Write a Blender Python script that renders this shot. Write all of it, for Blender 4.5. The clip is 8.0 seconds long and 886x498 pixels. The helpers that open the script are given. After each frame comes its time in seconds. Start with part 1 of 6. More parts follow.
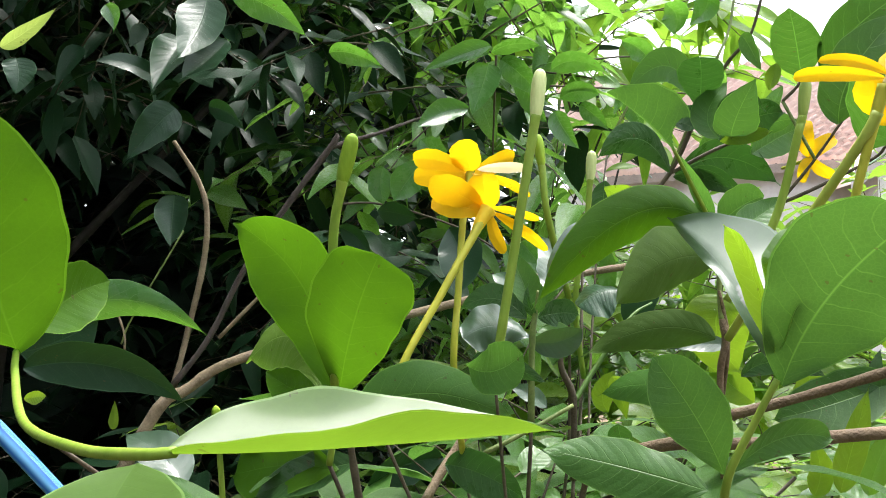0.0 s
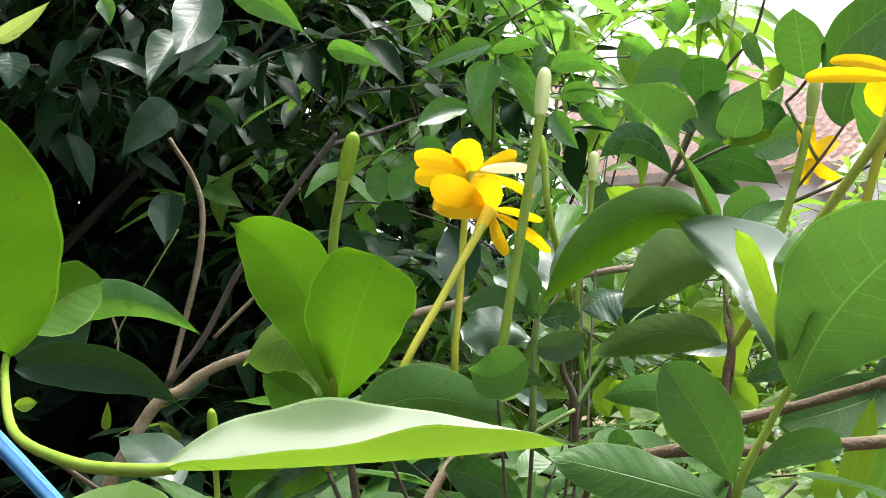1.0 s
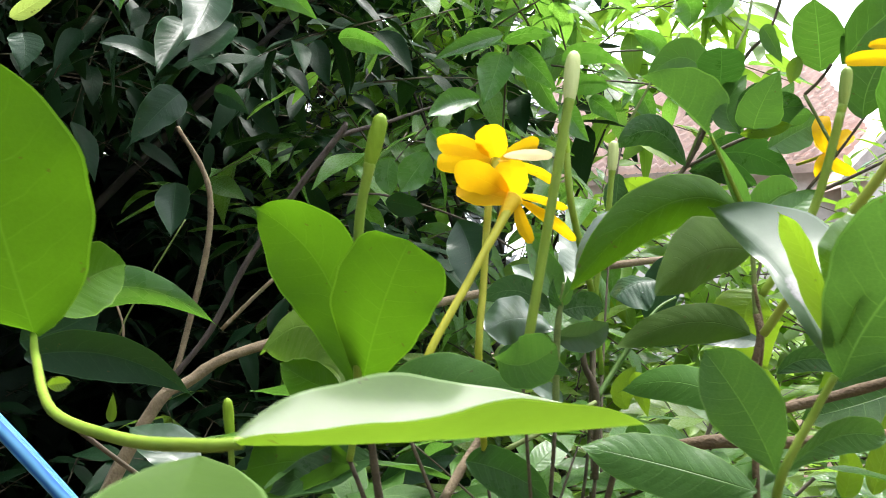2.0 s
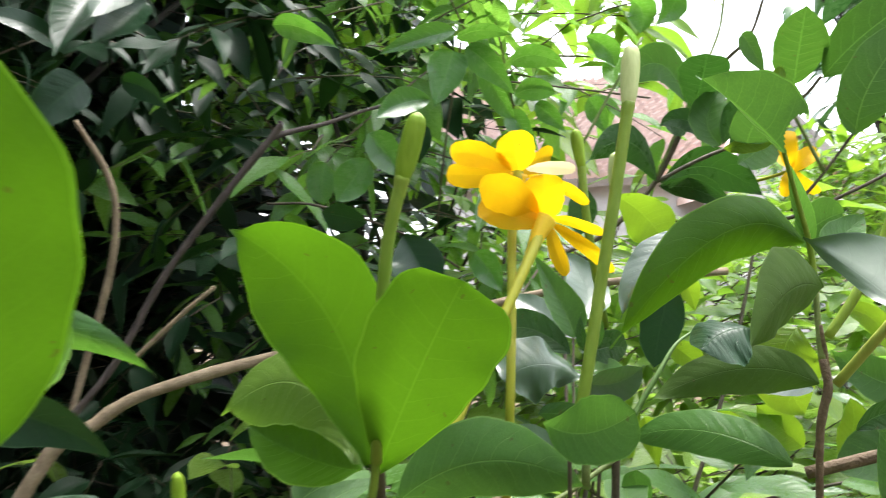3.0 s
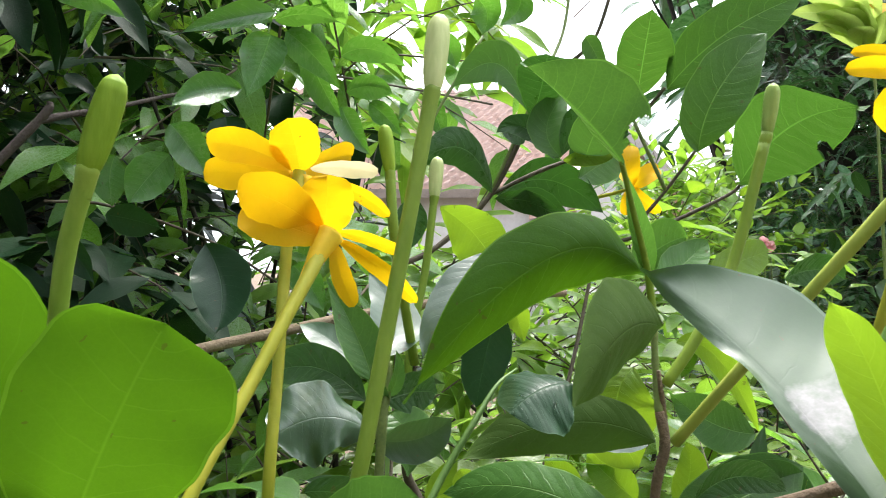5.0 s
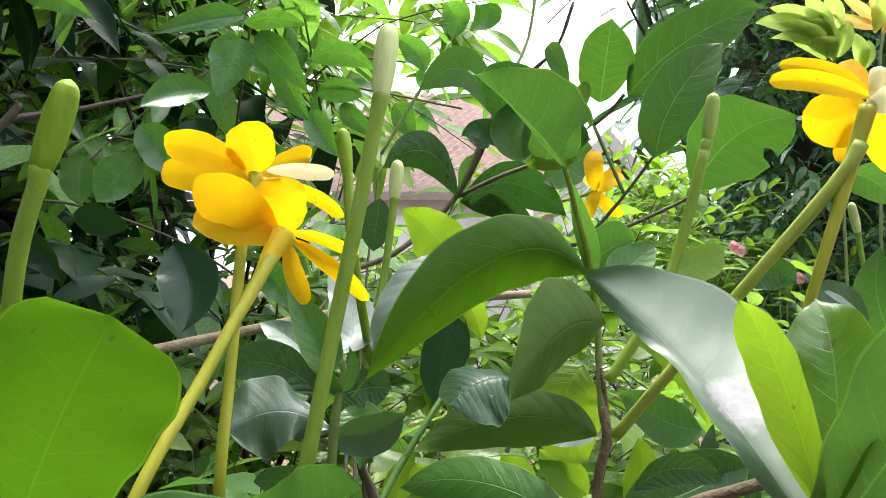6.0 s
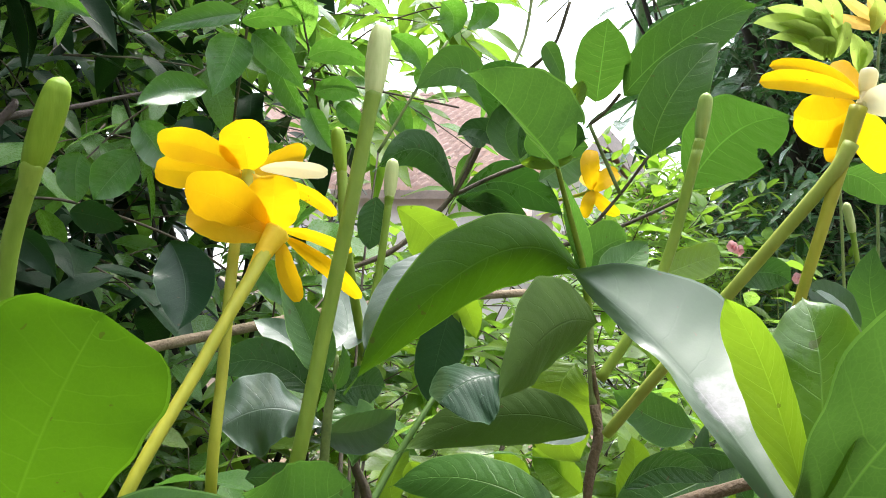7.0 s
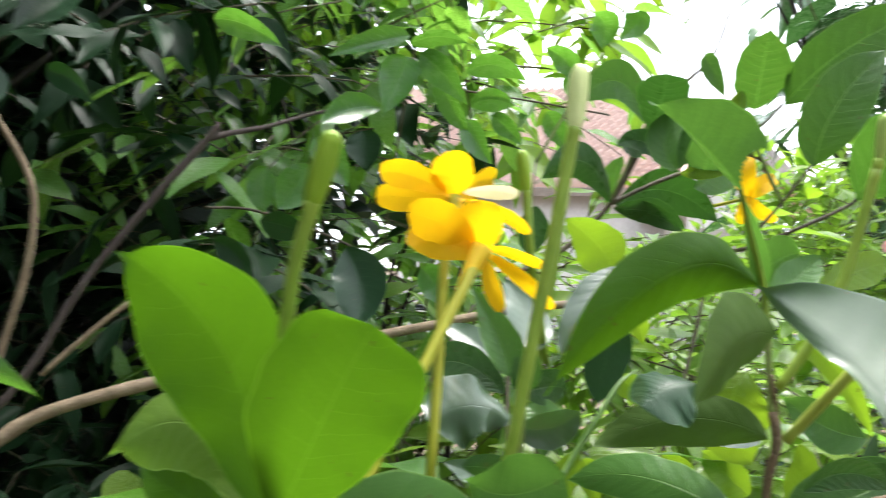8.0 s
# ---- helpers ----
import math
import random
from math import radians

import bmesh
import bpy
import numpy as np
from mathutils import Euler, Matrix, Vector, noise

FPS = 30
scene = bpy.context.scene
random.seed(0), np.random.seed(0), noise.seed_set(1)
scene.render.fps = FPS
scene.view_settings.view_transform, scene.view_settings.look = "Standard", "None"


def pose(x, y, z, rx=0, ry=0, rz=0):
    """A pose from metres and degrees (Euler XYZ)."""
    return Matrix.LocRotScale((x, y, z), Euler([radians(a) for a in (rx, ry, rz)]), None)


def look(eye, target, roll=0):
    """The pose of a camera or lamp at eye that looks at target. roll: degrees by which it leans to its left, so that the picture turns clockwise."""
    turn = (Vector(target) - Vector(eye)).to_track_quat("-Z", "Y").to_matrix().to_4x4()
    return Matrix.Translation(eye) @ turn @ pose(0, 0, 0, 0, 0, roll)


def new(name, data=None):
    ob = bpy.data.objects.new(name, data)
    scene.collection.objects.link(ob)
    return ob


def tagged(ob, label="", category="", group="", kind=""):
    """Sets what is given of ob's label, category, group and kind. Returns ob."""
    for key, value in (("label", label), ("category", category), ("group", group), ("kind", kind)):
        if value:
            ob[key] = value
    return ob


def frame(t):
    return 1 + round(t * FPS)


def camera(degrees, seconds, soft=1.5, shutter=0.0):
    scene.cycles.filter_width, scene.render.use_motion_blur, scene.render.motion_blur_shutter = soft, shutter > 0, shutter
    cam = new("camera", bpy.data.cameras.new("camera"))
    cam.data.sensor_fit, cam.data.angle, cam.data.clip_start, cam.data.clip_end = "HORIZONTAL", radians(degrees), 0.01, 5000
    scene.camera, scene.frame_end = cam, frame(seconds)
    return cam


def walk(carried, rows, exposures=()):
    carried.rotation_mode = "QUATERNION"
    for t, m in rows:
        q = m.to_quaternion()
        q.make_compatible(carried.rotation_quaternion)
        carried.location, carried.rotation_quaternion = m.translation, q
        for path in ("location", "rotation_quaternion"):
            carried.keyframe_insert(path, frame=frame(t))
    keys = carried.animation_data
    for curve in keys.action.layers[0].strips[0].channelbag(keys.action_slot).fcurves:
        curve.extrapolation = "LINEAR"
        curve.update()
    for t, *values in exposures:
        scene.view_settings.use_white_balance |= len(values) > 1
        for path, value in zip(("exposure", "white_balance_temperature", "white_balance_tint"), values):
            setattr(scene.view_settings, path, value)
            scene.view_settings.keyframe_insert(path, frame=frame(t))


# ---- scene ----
cam = camera(56.9, 8.0, soft=0.9, shutter=0.4)
PATH = [
    (0, (0.0251, 0.0487, 1.3205), (-0.0688, 2.0462, 1.3543), -1.31),
    (0.5, (0.0221, 0.0546, 1.3200), (-0.0611, 2.0526, 1.3527), -1.17),
    (1, (0.0202, 0.0583, 1.3222), (-0.0598, 2.0564, 1.3537), -0.95),
    (1.5, (0.0134, 0.0660, 1.3113), (-0.0652, 2.0642, 1.3414), -0.72),
    (1.7, (0.0145, 0.0648, 1.3108), (-0.0641, 2.0631, 1.3423), -0.55),
    (2.8, (-0.0705, 0.1350, 1.3363), (0.0665, 2.1303, 1.3466), -0.48),
    (3, (-0.0747, 0.1690, 1.3321), (0.1697, 2.1537, 1.3677), -0.26),
    (3.5, (-0.0685, 0.2203, 1.3304), (0.3770, 2.1696, 1.3722), 0.12),
    (4, (-0.0504, 0.2450, 1.3367), (0.4473, 2.1816, 1.3772), 0.58),
    (4.5, (-0.0326, 0.2597, 1.3399), (0.5099, 2.1841, 1.3855), 0.89),
    (5, (-0.0226, 0.2540, 1.3401), (0.5609, 2.1662, 1.3976), 1.16),
    (6.5, (-0.0136, 0.2345, 1.3386), (0.6243, 2.1289, 1.4032), 1.53),
    (7, (-0.0123, 0.2353, 1.3388), (0.6208, 2.1314, 1.4011), 1.69),
    (7.5, (-0.0098, 0.2274, 1.3378), (0.5929, 2.1336, 1.3935), 2.02),
    (7.8, (-0.0302, 0.2165, 1.3416), (0.4171, 2.1572, 1.3911), 2.05),
    (8, (-0.0531, 0.2041, 1.3459), (0.2828, 2.1752, 1.3894), 2.07),
]
walk(cam, [(t, look(eye, target, roll)) for t, eye, target, roll in PATH], [(0, 1.63), (3.5, 1.67), (5, 1.5), (7, 1.53), (8, 1.66)])

# ---- light: bright overcast day ----
world = bpy.data.worlds.new("overcast_sky")
scene.world = world
world.use_nodes = True
wn, wl = world.node_tree.nodes, world.node_tree.links
sky = wn.new("ShaderNodeTexSky")
sky.sky_type, sky.sun_disc = "NISHITA", False
sky.sun_elevation, sky.sun_rotation = radians(71), radians(38)
sky.dust_density, sky.air_density = 4.0, 1.0
veil = wn.new("ShaderNodeMix")
veil.data_type, veil.blend_type = "RGBA", "MIX"
veil.inputs[0].default_value = 0.7
veil.inputs[7].default_value = (11.0, 11.4, 12.3, 1)
wl.new(sky.outputs[0], veil.inputs[6])
wl.new(veil.outputs[2], wn["Background"].inputs[0])
wn["Background"].inputs[1].default_value = 0.15

sun = new("sun", bpy.data.lights.new("sun", "SUN"))
sun.data.energy, sun.data.angle, sun.data.color = 2.6, radians(22), (1.0, 0.97, 0.94)
sun.matrix_world = look((1.1, 2.0, 5.0), (0, 0.6, 0))


# ---- materials ----
def nodes_of(name):
    m = bpy.data.materials.new(name)
    m.use_nodes = True
    t = m.node_tree
    return m, t.nodes, t.links, t.nodes["Principled BSDF"], t.nodes["Material Output"]


def math_node(n, l, op, a, b=None, c=None):
    k = n.new("ShaderNodeMath")
    k.operation = op
    for i, v in enumerate((a, b, c)):
        if v is None:
            continue
        if isinstance(v, (int, float)):
            k.inputs[i].default_value = v
        else:
            l.new(v, k.inputs[i])
    return k.outputs[0]


def mix_color(n, l, fac, a, b, blend="MIX"):
    k = n.new("ShaderNodeMix")
    k.data_type, k.blend_type = "RGBA", blend
    for i, v in ((0, fac), (6, a), (7, b)):
        if isinstance(v, (int, float)):
            k.inputs[i].default_value = v
        elif isinstance(v, tuple):
            k.inputs[i].default_value = (*v, 1)
        else:
            l.new(v, k.inputs[i])
    return k.outputs[2]


def noise_tex(n, l, scale, detail=4, rough=0.6, coord="Object"):
    c = n.new("ShaderNodeTexCoord")
    k = n.new("ShaderNodeTexNoise")
    k.inputs["Scale"].default_value, k.inputs["Detail"].default_value, k.inputs["Roughness"].default_value = scale, detail, rough
    l.new(c.outputs[coord], k.inputs["Vector"])
    return k.outputs[0]


def leaf_material(name, top, back, vein, through_light=0.45, rough=0.34, veins=9.0, vein_show=0.5, island=False, coat=0.0, spread=0.35, relief=0.4, grey_patch=None, gloss=0.5, rim=0.35):
    """A leaf: a waxy blade that lets light through, with a pale midrib, side veins that follow the blade and a rim
    highlight painted as a thin pale edge.
    """
    m, n, l, bsdf, out_node = nodes_of(name)
    uv = n.new("ShaderNodeUVMap")
    sep = n.new("ShaderNodeSeparateXYZ")
    l.new(uv.outputs[0], sep.inputs[0])
    side = math_node(n, l, "ABSOLUTE", math_node(n, l, "MULTIPLY_ADD", sep.outputs[0], 2.0, -1.0))
    along = sep.outputs[1]
    taper = math_node(n, l, "MULTIPLY_ADD", along, 34.0, 20.0)
    rib = math_node(n, l, "SUBTRACT", 1.0, math_node(n, l, "SMOOTH_MIN", math_node(n, l, "MULTIPLY", side, taper), 1.0, 0.25))
    bow = math_node(n, l, "MULTIPLY", math_node(n, l, "POWER", side, 1.35), 0.17)
    wobble = math_node(n, l, "MULTIPLY_ADD", noise_tex(n, l, 45.0, 3), 0.09, -0.045)
    shift = math_node(n, l, "MULTIPLY", math_node(n, l, "GREATER_THAN", sep.outputs[0], 0.5), 0.4 / veins)
    phase = math_node(n, l, "FRACT", math_node(n, l, "MULTIPLY", math_node(n, l, "SUBTRACT", math_node(n, l, "ADD", math_node(n, l, "ADD", along, shift), wobble), bow), veins))
    tri = math_node(n, l, "ABSOLUTE", math_node(n, l, "SUBTRACT", phase, 0.5))
    lateral = math_node(n, l, "SUBTRACT", 1.0, math_node(n, l, "SMOOTH_MIN", math_node(n, l, "MULTIPLY", tri, 24.0), 1.0, 0.25))
    fade = math_node(n, l, "SUBTRACT", 1.0, math_node(n, l, "MULTIPLY", side, 0.8))
    lateral = math_node(n, l, "MULTIPLY", lateral, fade)
    lines = math_node(n, l, "MAXIMUM", rib, math_node(n, l, "MULTIPLY", lateral, 0.6))
    if island:
        g = n.new("ShaderNodeNewGeometry")
        rnd = g.outputs["Random Per Island"]
    else:
        g = n.new("ShaderNodeObjectInfo")
        rnd = g.outputs["Random"]
    blotch = noise_tex(n, l, 42.0, 4, 0.65)
    fine = noise_tex(n, l, 520.0, 3)
    grain = noise_tex(n, l, 1500.0, 2)
    mottle = math_node(n, l, "MULTIPLY_ADD", math_node(n, l, "SUBTRACT", blotch, 0.5), 1.5, 0.5)
    vary = math_node(n, l, "ADD", math_node(n, l, "MULTIPLY", rnd, 0.5), math_node(n, l, "ADD", math_node(n, l, "MULTIPLY", mottle, 0.34), math_node(n, l, "MULTIPLY", fine, 0.16)))
    dark = tuple(c * (1 - spread) for c in top)
    light = (top[0] * (1 + spread * 1.5), top[1] * (1 + spread), top[2] * (1 + spread * 0.4))
    base = mix_color(n, l, vary, dark, light)
    base = mix_color(n, l, math_node(n, l, "MULTIPLY", lines, vein_show), base, vein)
    net = n.new("ShaderNodeTexVoronoi")
    net.feature = "DISTANCE_TO_EDGE"
    net.inputs["Scale"].default_value = 480.0
    where = n.new("ShaderNodeTexCoord")
    l.new(where.outputs["Object"], net.inputs["Vector"])
    mesh_lines = math_node(n, l, "SUBTRACT", 1.0, math_node(n, l, "MINIMUM", math_node(n, l, "MULTIPLY", net.outputs["Distance"], 9.0), 1.0))
    lines = math_node(n, l, "MAXIMUM", lines, math_node(n, l, "MULTIPLY", mesh_lines, 0.07))
    base = mix_color(n, l, math_node(n, l, "MULTIPLY", mesh_lines, vein_show * 0.18), base, vein)
    spots = math_node(n, l, "GREATER_THAN", noise_tex(n, l, 150.0, 2), 0.72)
    base = mix_color(n, l, math_node(n, l, "MULTIPLY", spots, 0.5), base, (0.10, 0.07, 0.025))
    # Rim highlight put into the colour as a thin pale line
    edge_glint = math_node(n, l, "MULTIPLY", math_node(n, l, "GREATER_THAN", side, 0.962), rim)
    base = mix_color(n, l, edge_glint, base, tuple(min(1, c * 1.5 + 0.02) for c in vein))
    # Mottled grey patch with a ragged edge, centred at the given u, v
    if grey_patch:
        du = math_node(n, l, "MULTIPLY", math_node(n, l, "SUBTRACT", sep.outputs[0], grey_patch[0]), 3.6)
        dv = math_node(n, l, "MULTIPLY", math_node(n, l, "SUBTRACT", along, grey_patch[1]), 9.0)
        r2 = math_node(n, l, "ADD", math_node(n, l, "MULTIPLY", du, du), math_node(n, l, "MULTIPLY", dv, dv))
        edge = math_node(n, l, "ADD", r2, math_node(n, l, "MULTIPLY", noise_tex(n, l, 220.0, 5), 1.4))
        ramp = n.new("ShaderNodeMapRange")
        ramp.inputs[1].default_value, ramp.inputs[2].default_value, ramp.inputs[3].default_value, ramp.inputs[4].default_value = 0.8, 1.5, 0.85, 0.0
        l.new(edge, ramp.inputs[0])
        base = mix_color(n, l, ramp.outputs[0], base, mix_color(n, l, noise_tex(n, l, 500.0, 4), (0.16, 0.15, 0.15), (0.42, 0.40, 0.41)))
    l.new(base, bsdf.inputs["Base Color"])
    dull = math_node(n, l, "ADD", math_node(n, l, "MULTIPLY", blotch, 0.3), math_node(n, l, "MULTIPLY", lines, 0.15))
    rr = math_node(n, l, "ADD", dull, rough - 0.15)
    l.new(rr, bsdf.inputs["Roughness"])
    bsdf.inputs["Specular IOR Level"].default_value = gloss
    bsdf.inputs["Coat Weight"].default_value = coat
    bsdf.inputs["Coat Roughness"].default_value = 0.16
    bump = n.new("ShaderNodeBump")
    bump.inputs["Strength"].default_value, bump.inputs["Distance"].default_value = min(1.0, relief * 2.0), 0.0008
    quilt = math_node(n, l, "MULTIPLY", math_node(n, l, "SINE", math_node(n, l, "MULTIPLY", phase, 3.14159)), -0.28)
    height = math_node(n, l, "SUBTRACT", math_node(n, l, "MULTIPLY", quilt, -1.0), math_node(n, l, "MULTIPLY", lines, 0.6))
    height = math_node(n, l, "ADD", height, math_node(n, l, "ADD", math_node(n, l, "MULTIPLY", fine, 0.22), math_node(n, l, "MULTIPLY", grain, 0.05)))
    l.new(math_node(n, l, "ADD", height, math_node(n, l, "MULTIPLY", blotch, 0.9)), bump.inputs["Height"])
    l.new(bump.outputs[0], bsdf.inputs["Normal"])
    tr = n.new("ShaderNodeBsdfTranslucent")
    back_mix = mix_color(n, l, vary, tuple(c * 0.7 for c in back), tuple(min(1, c * 1.25) for c in back))
    back_mix = mix_color(n, l, math_node(n, l, "MULTIPLY", lines, vein_show), back_mix, tuple(min(1, c * 1.7 + 0.02) for c in back))
    back_mix = mix_color(n, l, math_node(n, l, "MULTIPLY", spots, 0.5), back_mix, (0.05, 0.05, 0.01))
    l.new(back_mix, tr.inputs[0])
    mx = n.new("ShaderNodeMixShader")
    mx.inputs[0].default_value = through_light
    l.new(bsdf.outputs[0], mx.inputs[1])
    l.new(tr.outputs[0], mx.inputs[2])
    l.new(mx.outputs[0], out_node.inputs[0])
    return m


def plain_material(name, low, high, scale=40.0, rough=0.6, bump=0.3, depth=0.002, stretch=(1, 1, 1), specular=0.4, metal=0.0):
    m, n, l, bsdf, out_node = nodes_of(name)
    c = n.new("ShaderNodeTexCoord")
    mp = n.new("ShaderNodeMapping")
    mp.inputs["Scale"].default_value = stretch
    l.new(c.outputs["Object"], mp.inputs[0])
    a, b = n.new("ShaderNodeTexNoise"), n.new("ShaderNodeTexNoise")
    for k, s in ((a, scale), (b, scale * 7)):
        k.inputs["Scale"].default_value, k.inputs["Detail"].default_value = s, 5
        l.new(mp.outputs[0], k.inputs["Vector"])
    info = n.new("ShaderNodeObjectInfo")
    f = math_node(n, l, "ADD", math_node(n, l, "MULTIPLY", a.outputs[0], 0.6), math_node(n, l, "MULTIPLY", b.outputs[0], 0.4))
    f = math_node(n, l, "MULTIPLY_ADD", math_node(n, l, "SUBTRACT", f, 0.5), 2.2, 0.5)
    f = math_node(n, l, "ADD", f, math_node(n, l, "MULTIPLY_ADD", info.outputs["Random"], 0.3, -0.15))
    f = math_node(n, l, "MINIMUM", math_node(n, l, "MAXIMUM", f, 0.0), 1.0)
    l.new(mix_color(n, l, f, low, high), bsdf.inputs["Base Color"])
    bsdf.inputs["Roughness"].default_value = rough
    bsdf.inputs["Specular IOR Level"].default_value = specular
    bsdf.inputs["Metallic"].default_value = metal
    bp = n.new("ShaderNodeBump")
    bp.inputs["Strength"].default_value, bp.inputs["Distance"].default_value = bump, depth
    l.new(f, bp.inputs["Height"])
    l.new(bp.outputs[0], bsdf.inputs["Normal"])
    return m


M_g = leaf_material("gardenia_leaf", (0.05136, 0.14, 0.033), (0.1017, 0.25, 0.03), (0.20, 0.36, 0.08), 0.36, rough=0.36, vein_show=0.5, relief=0.3, gloss=0.28)
M_v = leaf_material("gardenia_leaf_sunny", (0.042, 0.124, 0.007), (0.090, 0.228, 0.006), (0.19, 0.36, 0.04), 0.42, vein_show=0.2, rough=0.42, spread=0.4, gloss=0.2, relief=0.22)
M_front = leaf_material("gardenia_leaf_shining", (0.07, 0.15, 0.03), (0.20, 0.36, 0.02), (0.2, 0.35, 0.1), 0.4, rough=0.5, vein_show=0.1, relief=0.06, coat=0.2, gloss=0.26)
M_y = leaf_material("young_leaf", (0.14, 0.265, 0.02), (0.27, 0.45, 0.02), (0.3, 0.45, 0.06), 0.5, rough=0.42, vein_show=0.3)
M_fresh = leaf_material("croton_leaf", (0.28, 0.40, 0.08), (0.45, 0.6, 0.12), (0.42, 0.52, 0.2), 0.45, rough=0.42)
M_d = leaf_material("gardenia_leaf_old", (0.02996, 0.085, 0.027), (0.0535, 0.17, 0.018), (0.13, 0.24, 0.07), 0.24, rough=0.3, vein_show=0.6, gloss=0.4)
M_g2 = leaf_material("gardenia_leaf_mature", (0.04494, 0.12, 0.027), (0.07062, 0.185, 0.018), (0.18, 0.34, 0.08), 0.34, rough=0.36, vein_show=0.7, gloss=0.3)
M_olive = leaf_material("gardenia_leaf_olive", (0.0535, 0.11, 0.024), (0.06955, 0.16, 0.015), (0.1, 0.15, 0.04), 0.25, rough=0.5, vein_show=0.3, relief=0.2, gloss=0.15)
M_young = leaf_material("young_leaf_green", (0.09, 0.21, 0.03), (0.19, 0.40, 0.02), (0.22, 0.38, 0.08), 0.42, rough=0.3, vein_show=0.35, coat=0.5, relief=0.2)
M_s = leaf_material("gardenia_leaf_waxy", (0.034, 0.075, 0.042), (0.08, 0.21, 0.03), (0.09, 0.16, 0.09), 0.16, rough=0.36, coat=0.6, vein_show=0.3, relief=0.15)
M_grey_patch = leaf_material("gardenia_leaf_grey_patch", (0.045, 0.10, 0.04), (0.07, 0.18, 0.03), (0.09, 0.15, 0.09), 0.12, rough=0.42, coat=0.45, vein_show=0.15, relief=0.05, grey_patch=(0.56, 0.335))
# Laurel leaf in three tones; light and shade are put into the colour
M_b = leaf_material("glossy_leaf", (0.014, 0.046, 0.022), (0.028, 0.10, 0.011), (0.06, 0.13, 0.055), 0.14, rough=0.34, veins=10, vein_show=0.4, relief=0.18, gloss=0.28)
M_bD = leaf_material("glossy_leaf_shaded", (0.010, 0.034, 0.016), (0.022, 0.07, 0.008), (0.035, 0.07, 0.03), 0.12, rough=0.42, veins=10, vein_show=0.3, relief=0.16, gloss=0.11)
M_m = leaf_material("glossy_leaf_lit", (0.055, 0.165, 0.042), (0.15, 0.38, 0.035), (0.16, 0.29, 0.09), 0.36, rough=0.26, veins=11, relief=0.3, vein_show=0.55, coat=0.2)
M_l = leaf_material("low_leaf", (0.11, 0.22, 0.046), (0.30, 0.50, 0.065), (0.24, 0.38, 0.10), 0.46, rough=0.28, veins=10, spread=0.8, gloss=0.5)
M_lush = leaf_material("lush_leaf", (0.072, 0.195, 0.05), (0.25, 0.52, 0.06), (0.18, 0.32, 0.10), 0.42, rough=0.28, veins=10, spread=0.6, relief=0.32, vein_show=0.55)
M_p = leaf_material("petal", (0.85, 0.49, 0.005), (0.89, 0.53, 0.006), (0.92, 0.57, 0.012), 0.55, rough=0.6, veins=5, vein_show=0.12, spread=0.08, relief=0.3, gloss=0.25, rim=0.3)
M_w = leaf_material("petal_pale", (0.92, 0.84, 0.55), (0.92, 0.84, 0.5), (0.92, 0.84, 0.55), 0.4, rough=0.5, veins=5, vein_show=0.05, spread=0.05, relief=0.1)
M_orange = leaf_material("orange_leaf", (0.66, 0.40, 0.10), (0.75, 0.5, 0.12), (0.75, 0.45, 0.12), 0.45, rough=0.45, vein_show=0.2)
M_pink = leaf_material("pink_petal", (0.70, 0.38, 0.42), (0.78, 0.46, 0.5), (0.8, 0.5, 0.52), 0.45, rough=0.5, vein_show=0.1)
M_curl = leaf_material("gardenia_leaf_pale", (0.10, 0.19, 0.035), (0.17, 0.33, 0.03), (0.30, 0.44, 0.14), 0.4, vein_show=0.6, rough=0.42, gloss=0.25, relief=0.4)
M_stalk = plain_material("green_stalk", (0.15, 0.25, 0.02), (0.27, 0.37, 0.05), 60, 0.5, 0.25, 0.001, (1, 1, 0.3))
M_green_stem = plain_material("dark_green_stem", (0.05, 0.12, 0.018), (0.11, 0.20, 0.035), 60, 0.5, 0.25, 0.001, (1, 1, 0.3))
M_pale_stalk = plain_material("pale_green_stalk", (0.28, 0.36, 0.05), (0.42, 0.48, 0.09), 60, 0.5, 0.25, 0.001, (1, 1, 0.3))
M_ystalk = plain_material("yellow_green_stalk", (0.34, 0.36, 0.03), (0.52, 0.48, 0.05), 60, 0.5, 0.15, 0.001, (1, 1, 0.3))
M_bud = plain_material("pale_bud", (0.40, 0.49, 0.16), (0.62, 0.66, 0.30), 90, 0.5, 0.2, 0.001, (1, 1, 0.2))
M_budg = plain_material("green_bud", (0.13, 0.24, 0.010), (0.25, 0.37, 0.03), 90, 0.55, 0.25, 0.001, (1, 1, 0.2), specular=0.2)
M_bude = plain_material("light_green_bud", (0.22, 0.34, 0.07), (0.38, 0.48, 0.14), 90, 0.5, 0.25, 0.001, (1, 1, 0.2), specular=0.25)
M_throat = plain_material("yellow_throat", (0.82, 0.52, 0.02), (0.95, 0.66, 0.04), 60, 0.5, 0.1, 0.001)
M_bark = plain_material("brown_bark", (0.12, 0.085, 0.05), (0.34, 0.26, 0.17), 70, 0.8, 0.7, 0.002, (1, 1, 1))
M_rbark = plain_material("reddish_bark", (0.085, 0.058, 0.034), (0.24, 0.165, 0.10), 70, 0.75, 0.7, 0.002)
# Shaded copy of the brown bark: the shade is in its colour
M_shade_bark = plain_material("shaded_brown_bark", (0.03, 0.022, 0.02), (0.09, 0.07, 0.06), 80, 0.85, 0.7, 0.002)
# Bark darkened so that trunks sink into the shade inside the crowns
M_trunk = plain_material("shaded_trunk_bark", (0.012, 0.010, 0.008), (0.038, 0.03, 0.022), 60, 0.8, 0.7, 0.002)
M_twig = plain_material("dark_twig", (0.045, 0.035, 0.025), (0.14, 0.11, 0.07), 90, 0.7, 0.6, 0.001)
